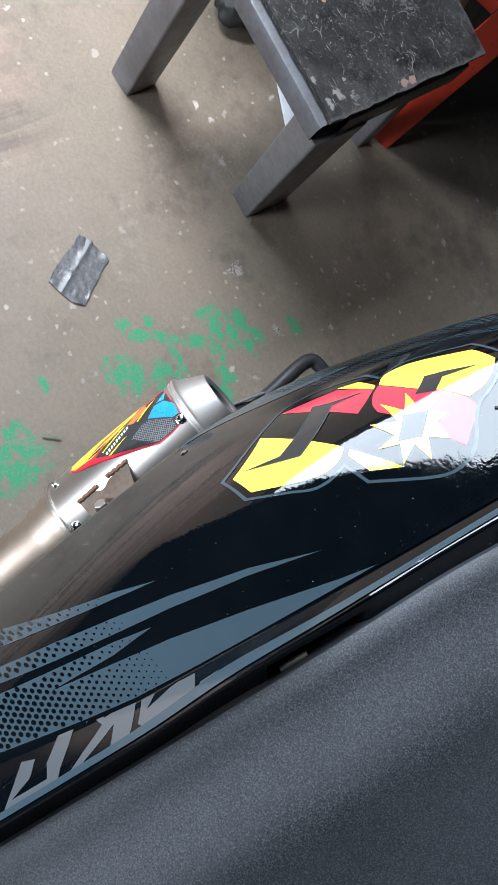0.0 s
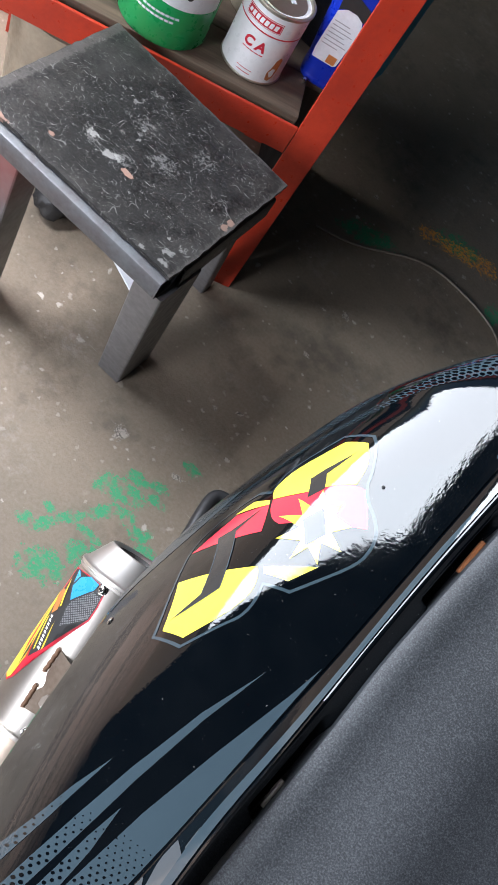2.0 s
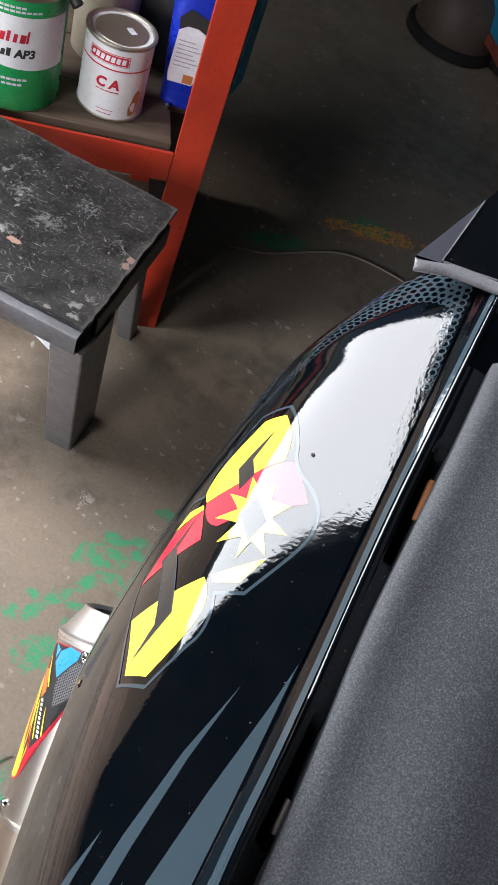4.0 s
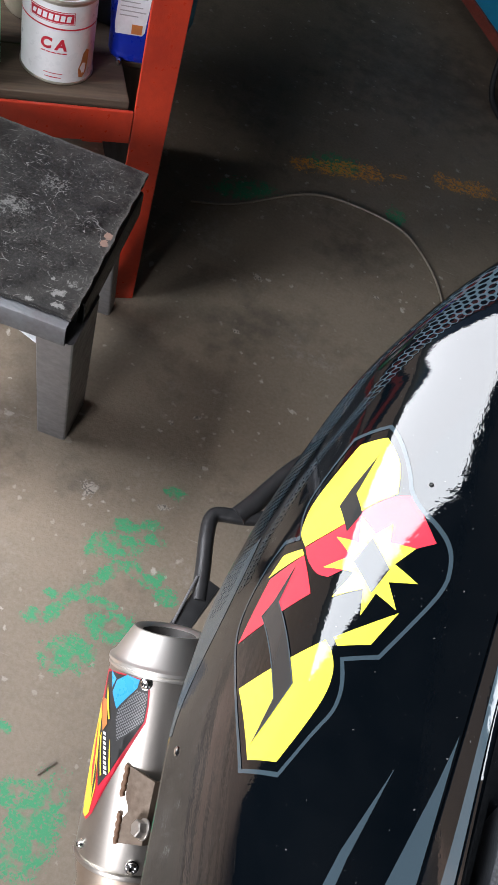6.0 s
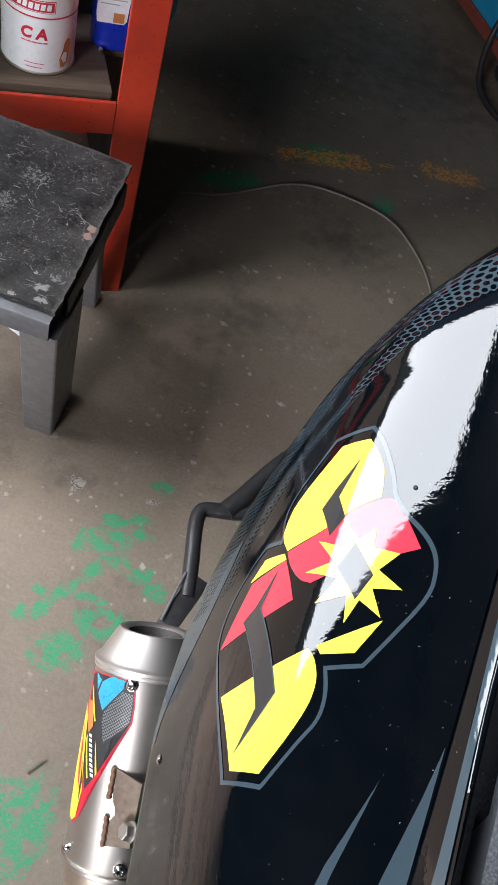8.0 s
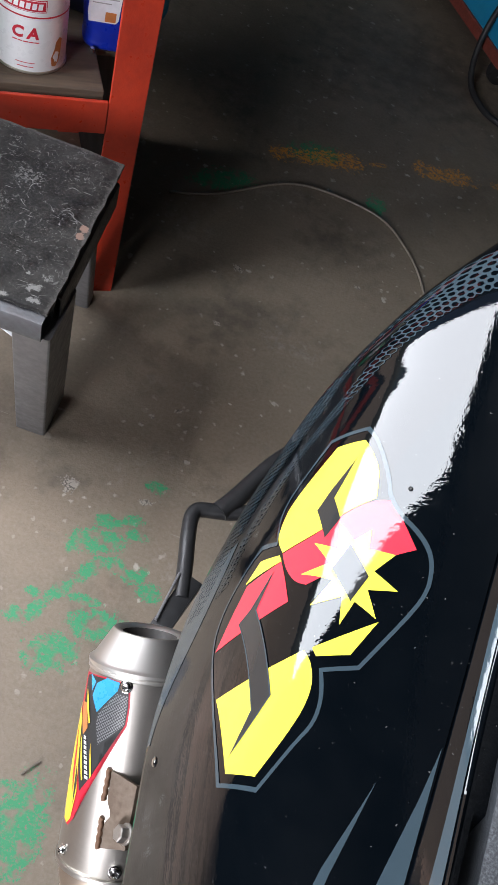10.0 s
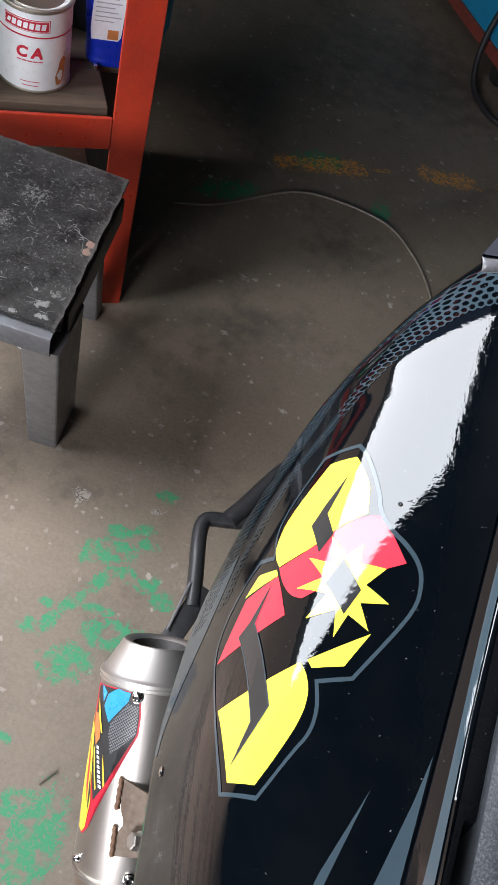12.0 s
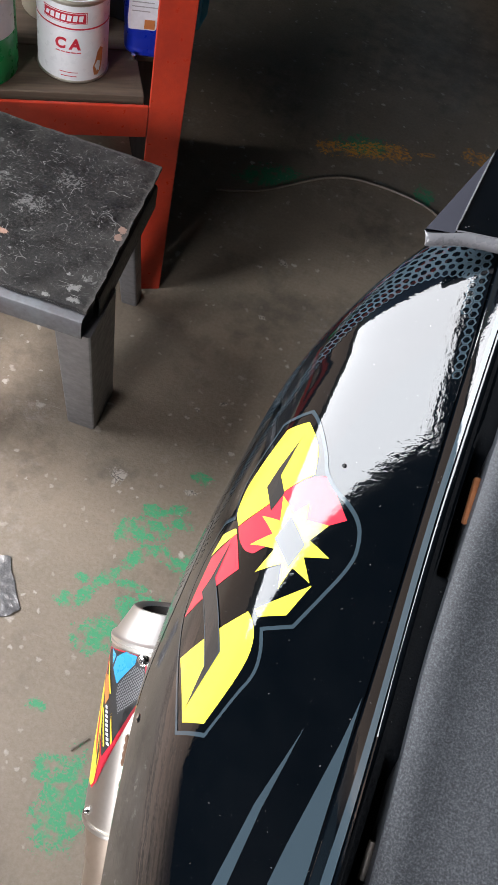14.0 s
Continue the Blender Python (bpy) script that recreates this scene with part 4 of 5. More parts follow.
# a dark ledge under the seat edge, seen through the slots, with a bolt and a rusty tab
bm = bmesh.new()
sheet(bm, lambda y, v: Vector((0.121 + 0.02 * v, y, RISE * y + 0.832)), [-0.2 + 0.43 * k / 20 for k in range(21)], [0, 1])
bike_part("seat_base", bm, M_RUBBER, "black seat base edge")
bm = bmesh.new()
tube(bm, [(0.1236, 0.033, RISE * 0.033 + 0.8425), (0.1238, 0.044, RISE * 0.044 + 0.843)], 0.0013, 10, 1)
bike_part("seat_bolt", bm, M_BOLT, "shiny metal pin in the slot")
bm = bmesh.new()
box(bm, (0.0022, 0.017, 0.003), (0, 0, 0), Matrix.Translation((0.1243, 0.150, RISE * 0.150 + 0.8435)) @ Matrix.Rotation(math.atan(RISE), 4, 'X'), bevel=0.0006)
bike_part("rusty_tab", bm, M_TAB, "rust-orange metal tab in the slot")

# muffler
MUF_A, MUF_D = Vector((0.0582, 0.0791, 0.4671)), Vector((-0.1578, 0.8398, 0.5194)).normalized()
MUF_U = MUF_D.cross(Vector((0, 0, 1))).normalized()
MUF_V = MUF_U.cross(MUF_D)
MUF_R = 0.0379
MUF_M = Matrix((MUF_U, MUF_V, MUF_D)).transposed().to_4x4()
MUF_M.translation = MUF_A


def on_can(length, degrees, r=MUF_R):
    a = radians(degrees)
    return MUF_A + MUF_D * length + r * (math.cos(a) * MUF_U + math.sin(a) * MUF_V)


bm = bmesh.new()
lathe(bm, [(MUF_R - 0.001, 0.002), (MUF_R, 0.004), (MUF_R, 0.1325)], MUF_M, 72)
muffler = bike_part("muffler_body", bm, M_SS, "brushed stainless muffler canister")
bm = bmesh.new()
lathe(bm, [(MUF_R + 0.0003, 0.1318), (MUF_R + 0.0012, 0.1324), (MUF_R + 0.0012, 0.1338), (MUF_R + 0.0003, 0.1345), (MUF_R + 0.0003, 0.1350), (MUF_R + 0.0018, 0.1358), (MUF_R + 0.0018, 0.1378), (MUF_R + 0.0004, 0.1390), (MUF_R - 0.0012, 0.1402), (0.0268, 0.1592), (0.0258, 0.1602), (0.0240, 0.1603), (0.0215, 0.1594), (0.0196, 0.1578)], MUF_M, 96, False)
bike_part("end_cap", bm, M_CAP, "tapered brushed steel end cap with an open outlet", parent=muffler)
bm = bmesh.new()
lathe(bm, [(0.0196, 0.1578), (0.0188, 0.1560), (0.0186, 0.12), (0.0186, 0.06)], MUF_M, 72, False)
lathe(bm, [(0.0187, 0.061), (0.004, 0.06)], MUF_M, 72)
bike_part("outlet_pipe", bm, M_SOOT, "sooty inside of the outlet", parent=muffler)
bm = bmesh.new()
lathe(bm, [(MUF_R - 0.004, -0.002), (MUF_R + 0.0004, -0.0018), (MUF_R + 0.0010, 0.000), (MUF_R + 0.0008, 0.0015), (MUF_R + 0.0001, 0.002)], MUF_M, 72)
bike_part("front_band", bm, M_SS, "bright rolled front band", parent=muffler)
bm = bmesh.new()
lathe(bm, [(0.0295, -0.16), (0.0308, -0.03), (0.0328, -0.026), (0.0318, -0.020), (0.0345, -0.012), (0.0350, -0.003)], MUF_M, 56)
bike_part("inlet_pipe", bm, M_HEAT, "heat-tinted brown steel inlet pipe", parent=muffler)
for ln, ang, r in ((0.1290, 111.4, 0.0040), (0.0100, 156.0, 0.0030), (0.0080, 90.5, 0.0040)):
    p = on_can(ln, ang, MUF_R - 0.0005)
    n = (on_can(ln, ang, MUF_R + 1) - p).normalized()
    bm = bmesh.new()
    lathe(bm, [(r * 1.15, 0), (r * 1.15, 0.001), (r * 0.95, 0.0012), (r * 0.9, 0.0028), (r * 0.55, 0.0038), (r * 0.45, 0.0026), (0.0002, 0.0024)], along(p, p + n), 20)
    bike_part("rivet", bm, M_CHROME, "bright domed rivet", parent=muffler)


def can_sheet(pts, lift, material, name, label=""):
    """A sticker wrapped round the canister, from (length in mm, degrees) corners."""
    bm = bmesh.new()
    f = bm.faces.new([bm.verts.new((a, ln, 0)) for ln, a in pts])
    bmesh.ops.triangulate(bm, faces=[f], ngon_method="EAR_CLIP")
    angs = [a for _, a in pts]
    for c in np.arange(min(angs) + 3, max(angs), 3):
        bmesh.ops.bisect_plane(bm, geom=bm.verts[:] + bm.edges[:] + bm.faces[:], dist=1e-6, plane_co=(c, 0, 0), plane_no=(1, 0, 0))
    for v in bm.verts:
        v.co = on_can(v.co.y / 1000, v.co.x, MUF_R + lift)
    bmesh.ops.recalc_face_normals(bm, faces=bm.faces[:])
    if bm.faces and sum((f.normal.dot(f.calc_center_median() - MUF_A - MUF_D * 0.07) for f in bm.faces)) < 0:
        bmesh.ops.reverse_faces(bm, faces=bm.faces[:])
    return bike_part(name, bm, material, label, 60, muffler)


can_sheet([(127, 183), (129, 160), (130.9, 136.4), (131.1, 118.3), (129.3, 107.1), (115.6, 104.3), (103.3, 104), (87.4, 124), (75.9, 126), (64.3, 130.9), (42.9, 144.5), (33.3, 147.5), (26.6, 156.4), (27.9, 167.1), (53.3, 182), (97, 187), (123, 187)], 0.0003, M_INK_RED, "sticker", "multicoloured sticker with a red border")
can_sheet([(128.5, 160), (130, 137), (130, 119), (128, 108.6), (115.6, 106), (104, 106), (88.6, 126), (76.5, 128), (65, 133), (52, 146), (72, 158), (97, 166), (115, 168), (126, 172)], 0.00045, M_INK_BLACK, "sticker_field")
can_sheet([(124.8, 147.5), (131, 133.9), (130.4, 118.5), (124.6, 119.5), (106.6, 140.2), (115.9, 151.5)], 0.0006, M_INK_BLUE, "sticker_field", "bright blue sticker field")
can_sheet([(129.2, 161.5), (125.6, 149), (118.3, 154)], 0.0006, M_INK_BLUE, "sticker_field", "bright blue sticker field")
can_sheet([(123.0, 119.4), (122.6, 107.6), (103.6, 106.8), (89.6, 126.6), (86.3, 131.7), (99.8, 138.2), (106.4, 137.6)], 0.0006, M_CARBON, "sticker_field", "grey woven-pattern sticker field")
can_sheet([(107.3, 184), (97.3, 166), (73.9, 157.4), (60.5, 153.5), (51, 149.4), (31.9, 152.5), (28, 158), (29, 166), (50.1, 174), (86, 186)], 0.0007, M_INK_YELLOW, "sticker_field", "yellow flame-shaped sticker field")
can_sheet([(92, 172), (76, 163), (48, 156), (60, 164)], 0.0009, M_INK_RED, "sticker_field")
can_sheet([(70, 158), (56, 151.5), (40, 152), (52, 155)], 0.0009, M_INK_BLACK, "sticker_streak")
can_sheet([(108, 171), (109.3, 157.5), (94, 149.5), (88, 156), (96, 163)], 0.0009, M_INK_ORANGE, "sticker_field", "orange sticker streak")
can_sheet([(119.7, 164.5), (114, 158), (98.2, 146.4), (97.4, 148.6), (108, 157.5)], 0.0011, M_INK_YELLOW, "sticker_streak")
can_sheet([(86, 140.8), (66, 132.4), (63.4, 133.8), (80, 139.6)], 0.0009, M_INK_YELLOW, "sticker_streak")
can_sheet([(87, 157.2), (60.5, 143.2), (59.5, 145.0), (84, 158.4)], 0.0009, M_INK_YELLOW, "sticker_streak")
for k in range(9):
    q = 88.5 - 3.0 * k
    c = 150.5 - 1.5 * k
    can_sheet([(q, c + 2.2), (q, c - 2.2), (q - 2.0, c - 3.2), (q - 2.0, c + 1.2)], 0.0013, M_PAPER, "printed_bar")
# folded bracket welded to the can, with its hex bolt
BR = [on_can(0.0735, 111, MUF_R - 0.0005), on_can(0.0225, 109, MUF_R - 0.0005), on_can(0.0260, 86, MUF_R + 0.006), on_can(0.0680, 85, MUF_R + 0.006)]
br_n = (BR[1] - BR[0]).cross(BR[3] - BR[0]).normalized()
if br_n.z < 0:
    br_n = -br_n
bm = bmesh.new()
rows = []
for i in range(13):
    u = i / 12
    lo, hi = BR[1].lerp(BR[0], u), BR[2].lerp(BR[3], u)
    notch = 0.22 * math.exp(-((u - 0.45) / 0.09) ** 2)
    rows.append([bm.verts.new(lo.lerp(hi, notch + (1 - notch) * k / 6) + br_n * 0.0012) for k in range(7)] + [bm.verts.new(hi + (MUF_U * 0.010 - br_n * 0.004)), bm.verts.new(hi + (MUF_U * 0.018 - br_n * 0.016))])
for r0, r1 in zip(rows, rows[1:]):
    for k in range(8):
        bm.faces.new((r0[k], r1[k], r1[k + 1], r0[k + 1]))
ret = bmesh.ops.extrude_face_region(bm, geom=bm.faces[:])
for g in ret["geom"]:
    if isinstance(g, bmesh.types.BMVert):
        g.co -= br_n * 0.0024
bmesh.ops.recalc_face_normals(bm, faces=bm.faces[:])
bracket = bike_part("bracket", bm, M_BRACKET, "heat-browned folded steel bracket", 35, muffler)
for a, b in (((74, 113), (53, 113.5)), ((42, 112), (22, 111))):
    bm = bmesh.new()
    tube(bm, [on_can(a[0] / 1000 + (b[0] - a[0]) / 1000 * k / 8, a[1] + (b[1] - a[1]) * k / 8 + (1.2 if k % 2 else 0), MUF_R + 0.0004) for k in range(9)], 0.0019, 8, 3)
    bike_part("weld", bm, M_RUST, "rusty weld bead", 60, muffler)
p = on_can(0.0375, 88, MUF_R + 0.009)
way = Vector((-0.86, -0.18, 0.48)).normalized()
bm = bmesh.new()
lathe(bm, [(0.0068, 0), (0.0068, 0.0012), (0.0064, 0.0016)], along(p, p + way), 24)
lathe(bm, [(0.0055, 0.0015), (0.0055, 0.0068), (0.0047, 0.0076)], along(p, p + way), 6)
bike_part("hex_bolt", bm, M_BOLT, "steel hex bolt and washer", 20, muffler)
bm = bmesh.new()
box(bm, (0.004, 0.05, 0.10), (0.080, 0.13, 0.545), bevel=0.001)
bike_part("hanger_strap", bm, M_BAR, "black hanger strap")

# black bent tube behind the muffler
bm = bmesh.new()
tube(bm, [(0.0700, 0.360, 0.281), (0.0640, 0.400, 0.281), (0.0575, 0.435, 0.282), (0.0550, 0.458, 0.282), (0.0580, 0.4695, 0.282), (0.0680, 0.4745, 0.282), (0.085, 0.478, 0.282), (0.11, 0.486, 0.282), (0.2, 0.52, 0.29)], 0.0092, 16, 6)
bar = bike_part("stay_tube", bm, M_BAR, "black-painted bent steel stay")
bm = bmesh.new()
tube(bm, [(0.084, 0.477, 0.284), (0.098, 0.498, 0.287), (0.114, 0.528, 0.288), (0.133, 0.562, 0.288), (0.16, 0.60, 0.288)], 0.0120, 14, 5)
bike_part("branch_tube", bm, M_BAR, "thicker black branch welded to the stay", parent=bar)
bm = bmesh.new()
lug_m = Matrix.Translation((0.0665, 0.350, 0.276)) @ Matrix.Rotation(radians(-18), 4, "Z")
box(bm, (0.019, 0.075, 0.004), (0, 0, 0.0085), lug_m, bevel=0.001)
box(bm, (0.003, 0.075, 0.020), (-0.0095, 0, 0.0), lug_m, bevel=0.001)
box(bm, (0.003, 0.075, 0.020), (0.0095, 0, 0.0), lug_m, bevel=0.001)
bike_part("channel_lug", bm, M_BAR, "black folded channel at the foot of the stay", parent=bar)
bm = bmesh.new()
tube(bm, [(0.0500, 0.325, 0.289), (0.0600, 0.385, 0.289)], 0.0016, 8, 1)
bike_part("channel_edge", bm, M_RIM, "bare worn steel edge", parent=bar)

# the wheel that carries the bike, under the tail
bm = bmesh.new()
wheel_m = Matrix.Translation((0.24, 0.12, 0.30)) @ Matrix.Rotation(radians(90), 4, "Y")
lathe(bm, [(0.225, -0.035), (0.26, -0.055), (0.29, -0.04), (0.30, -0.012), (0.30, 0.012), (0.29, 0.04), (0.26, 0.055), (0.225, 0.035)], wheel_m, 56, False)
wheel = bike_part("rear_tyre", bm, M_RUBBER, "black treaded tyre")
bm = bmesh.new()
lathe(bm, [(0.03, -0.03), (0.035, -0.04), (0.21, -0.03), (0.226, -0.035), (0.226, 0.035), (0.21, 0.03), (0.035, 0.04), (0.03, 0.03)], wheel_m, 48)
bike_part("rim", bm, M_BAR, parent=wheel)
for nm, pts, r in (("swing_arm", [(0.24, 0.12, 0.30), (0.18, 0.05, 0.32), (0.2, -0.25, 0.36)], 0.02), ("frame_tube", [(0.2, -0.3, 0.66), (0.2, 0.0, 0.74), (0.2, 0.3, 0.90)], 0.014), ("frame_tube", [(0.2, -0.25, 0.36), (0.2, -0.28, 0.5), (0.2, -0.28, 0.68)], 0.016), ("stay_tube", [(0.2, 0.55, 0.29), (0.2, 0.4, 0.33), (0.2, 0.12, 0.32)], 0.0085)):
    bm = bmesh.new()
    tube(bm, pts, r, 12, 6)
    bike_part(nm, bm, M_BAR)

# ---- stool ----
stool = thing("work_stool", "scuffed black steel-topped stool on grey square-tube legs", "stool", (-0.325, 0.704, 0))
SO = Matrix.Translation((0.325, -0.704, 0))


def rough_plate(bm, size, z, thick, seed):
    """A plate with slightly uneven, dented edges."""
    rnd = random.Random(seed)
    nx, ny = 30, 28
    top = [[None] * (ny + 1) for _ in range(nx + 1)]
    for i in range(nx + 1):
        for j in range(ny + 1):
            x, y = size[0] * (i / nx - 0.5), size[1] * (j / ny - 0.5)
            edge_ = i in (0, nx) or j in (0, ny)
            d = 0.0012 if edge_ else 0
            bow = 0.0015 * math.cos(math.pi * (i / nx - 0.5)) * math.cos(math.pi * (j / ny - 0.5))
            top[i][j] = bm.verts.new((x + rnd.uniform(-d, d), y + rnd.uniform(-d, d), z - bow - (0.0012 if edge_ else 0)))
    for i in range(nx):
        for j in range(ny):
            bm.faces.new((top[i][j], top[i + 1][j], top[i + 1][j + 1], top[i][j + 1]))
    ret = bmesh.ops.extrude_edge_only(bm, edges=[e for e in bm.edges if e.is_boundary])
    for g in ret["geom"]:
        if isinstance(g, bmesh.types.BMVert):
            g.co.z -= thick
    return bm


bm = bmesh.new()
rough_plate(bm, (0.328, 0.272), 0.4086, 0.006, 3)
bm.transform(Matrix.Translation((-0.006, 0.005, 0)))
part("seat_plate", bm, M_STOOLTOP, stool, "scuffed black steel plate with paint chips", 30)


def hollow(bm, a, b, w, h, wall=0.002, roll=0.0):
    """A square tube with open ends from a to b."""
    m = along(a, b) @ Matrix.Rotation(roll, 4, "Z")
    ln = (Vector(b) - Vector(a)).length
    r = 0.004
    def loop(hw, hh, z):
        out = []
        for sx, sy in ((1, 1), (-1, 1), (-1, -1), (1, -1)):
            for k in range(3):
                a0 = math.atan2(sy, sx) - math.pi / 4 + math.pi / 4 * k
                out.append(bm.verts.new(m @ Vector((sx * (hw - r) + r * math.cos(a0), sy * (hh - r) + r * math.sin(a0), z))))
        return out
    loops = [loop(w / 2 - wall, h / 2 - wall, 0), loop(w / 2, h / 2, 0), loop(w / 2, h / 2, ln), loop(w / 2 - wall, h / 2 - wall, ln)]
    loops.append(loops[0])
    for lo, hi in zip(loops, loops[1:]):
        for k in range(12):
            bm.faces.new((lo[k], lo[(k + 1) % 12], hi[(k + 1) % 12], hi[k]))
    bmesh.ops.recalc_face_normals(bm, faces=bm.faces[:])
    return bm


bm = bmesh.new()
hollow(bm, (-0.488, 0.582, 0.3825), (-0.1700, 0.582, 0.3825), 0.042, 0.032)
bm.transform(SO)
part("front_tube", bm, M_TUBE, stool, "bare steel front tube with an open end", 40)
bm = bmesh.new()
hollow(bm, (-0.48, 0.83, 0.3825), (-0.178, 0.83, 0.3825), 0.036, 0.03)
bm.transform(SO)
part("rear_tube", bm, M_STEEL, stool, "", 40)
# the right tube takes the black material in place of shade on its side
for x0 in (-0.1795, -0.455):
    bm = bmesh.new()
    hollow(bm, (x0, 0.604, 0.3805), (x0, 0.815, 0.3805), 0.034, 0.042)
    bm.transform(SO)
    part("side_tube", bm, M_BAR if x0 > -0.3 else M_STEEL_PINK, stool, "", 40)


def leg(foot, top, w, d, yaw=0.0):
    """A leaning square-tube leg whose corners stay parallel to the stool's sides, with rounded edges and a flat foot."""
    bm = bmesh.new()
    r, rings = 0.005, []
    turn = Matrix.Rotation(radians(yaw), 3, "Z")
    for c in (foot, top):
        ring = []
        for sx, sy in ((1, 1), (-1, 1), (-1, -1), (1, -1)):
            for k in range(4):
                a0 = math.atan2(sy, sx) - math.pi / 4 + math.pi / 6 * k
                ring.append(bm.verts.new(Vector(c) + turn @ Vector((sx * (w / 2 - r) + r * math.cos(a0), sy * (d / 2 - r) + r * math.sin(a0), 0))))
        rings.append(ring)
    n_ = len(rings[0])
    for k in range(n_):
        bm.faces.new((rings[0][k], rings[0][(k + 1) % n_], rings[1][(k + 1) % n_], rings[1][k]))
    bm.faces.new(rings[0][::-1])
    bm.faces.new(rings[1])
    bm.transform(SO)
    return bm


part("leg", leg((-0.2060, 0.712, 0.0), (-0.1835, 0.612, 0.3665), 0.047, 0.088, -1), M_STEEL, stool, "", 20)
part("leg", leg((-0.457, 0.615, 0.0), (-0.428, 0.598, 0.374), 0.047, 0.058, 1), M_STEEL_PINK, stool, "", 20)
part("leg", leg((-0.222, 0.958, 0.0), (-0.196, 0.795, 0.366), 0.030, 0.034, 1), M_STEEL, stool, "", 20)
part("leg", leg((-0.47, 0.93, 0.0), (-0.44, 0.80, 0.366), 0.030, 0.034, 1), M_STEEL, stool, "", 20)

# ---- rack ----
RA = 26.0
rack = thing("steel_rack", "red-painted steel rack with weathered wooden shelf boards", "rack", (-0.23, 0.98, 0), RA)


for x, y in ((0.0, 0.0), (-0.56, 0.0), (0.0, 0.42), (-0.56, 0.42)):
    bm = bmesh.new()
    box(bm, (0.051, 0.006, 1.55), (x + 0.0255, y, 0.775), bevel=0.0012)
    box(bm, (0.006, 0.05, 1.55), (x + 0.048, y + (0.028 if y == 0 else -0.028), 0.775), bevel=0.0012)
    part("post", bm, M_RED, rack)
for y in (-0.001, 0.42):
    bm = bmesh.new()
    box(bm, (0.56, 0.006, 0.052), (-0.281, y, 0.3625), bevel=0.0012)
    box(bm, (0.56, 0.045, 0.006), (-0.281, y + (0.026 if y < 0.1 else -0.026), 0.3615 - 0.0), bevel=0.0012)
    part("shelf_rail", bm, M_RED, rack)
for x in (-0.55, 0.045):
    bm = bmesh.new()
    box(bm, (0.006, 0.40, 0.05), (x, 0.21, 0.335), bevel=0.0012)
    part("side_rail", bm, M_RED, rack)
bm = bmesh.new()
box(bm, (0.56, 0.006, 0.05), (-0.281, 0, 1.1), bevel=0.0012)
part("top_rail", bm, M_RED, rack)
# board added out of view, to cast the rack's shadow on the floor behind
bm = bmesh.new()
box(bm, (0.58, 0.40, 0.018), (-0.26, 0.215, 1.134), bevel=0.0015)
part("top_light_block", bm, M_WOOD, rack, "weathered board added out of view to shade the floor behind")
# dark sheets added at back and side: they block light, black where shade lies
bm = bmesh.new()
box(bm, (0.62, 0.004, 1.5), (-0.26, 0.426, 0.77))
part("back_light_block", bm, M_WALL, rack, "dark sheet added to block light behind the shelf")
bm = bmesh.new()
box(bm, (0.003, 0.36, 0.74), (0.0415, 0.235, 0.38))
part("side_light_block", bm, M_WALL, rack, "dark sheet added to block light beside the post")
for k, (y0, wd, x1) in enumerate(((0.012, 0.105, -0.006), (0.12, 0.12, 0.03), (0.243, 0.15, 0.03))):
    bm = bmesh.new()
    box(bm, (0.54 + x1, wd, 0.0185), (-0.54 + (0.54 + x1) / 2, y0 + wd / 2, 0.3835 + 0.002 - 0.0008 * (k % 2)), bevel=0.0015)
    part("shelf_board", bm, M_WOOD, rack)


# ---- things on the shelf ----
SHELF_Z = 0.3952


def wrap(bm, cx, cy, z, radius, facing):
    """Bends flat print (x across, y up, metres) round an upright can."""
    for v in bm.verts:
        a = radians(facing) + v.co.x / radius
        v.co = Vector((cx + radius * math.cos(a), cy + radius * math.sin(a), z + v.co.y))
    bmesh.ops.recalc_face_normals(bm, faces=bm.faces[:])
    if sum(f.normal.dot(f.calc_center_median() - Vector((cx, cy, f.calc_center_median().z))) for f in bm.faces) < 0:
        bmesh.ops.reverse_faces(bm, faces=bm.faces[:])
    return bm


def flat_rect(bm, x, y, w, h, slant=0.0, n=None):
    n = n or max(1, int(w / 0.006))
    cols = [(bm.verts.new((x + w * k / n, y, 0)), bm.verts.new((x + w * k / n + slant, y + h, 0))) for k in range(n + 1)]
    for a, b in zip(cols, cols[1:]):
        bm.faces.new((a[0], b[0], b[1], a[1]))
    return bm


def lettering(text, size, x, y, shear=0.0):
    """Letters of the built-in font as a flat mesh."""
    cu = bpy.data.curves.new("letters", "FONT")
    cu.body, cu.size, cu.shear, cu.offset = text, size, shear, size * 0.045
    cu.resolution_u = 4
    ob = bpy.data.objects.new("letters", cu)
    scene.collection.objects.link(ob)
    me = bpy.data.meshes.new_from_object(ob.evaluated_get(bpy.context.evaluated_depsgraph_get()))
    bpy.data.objects.remove(ob)
    bm = bmesh.new()
    bm.from_mesh(me)
    bpy.data.meshes.remove(me)
    for v in bm.verts:
        v.co = Vector((v.co.x + x, v.co.y + y, 0))
    return bm


# white glue tin
GX, GY, GR, GH = -0.357, 1.010, 0.049, 0.118
tin = thing("glue_tin", "white round glue tin with red print and brown smears", "tin", (GX, GY, SHELF_Z))
TO = Matrix.Translation((-GX, -GY, -SHELF_Z))


def tin_part(name, bm, mat, label="", parent=None, smooth=40):
    bm.transform(TO)
    return part(name, bm, mat, parent or tin, label, smooth)


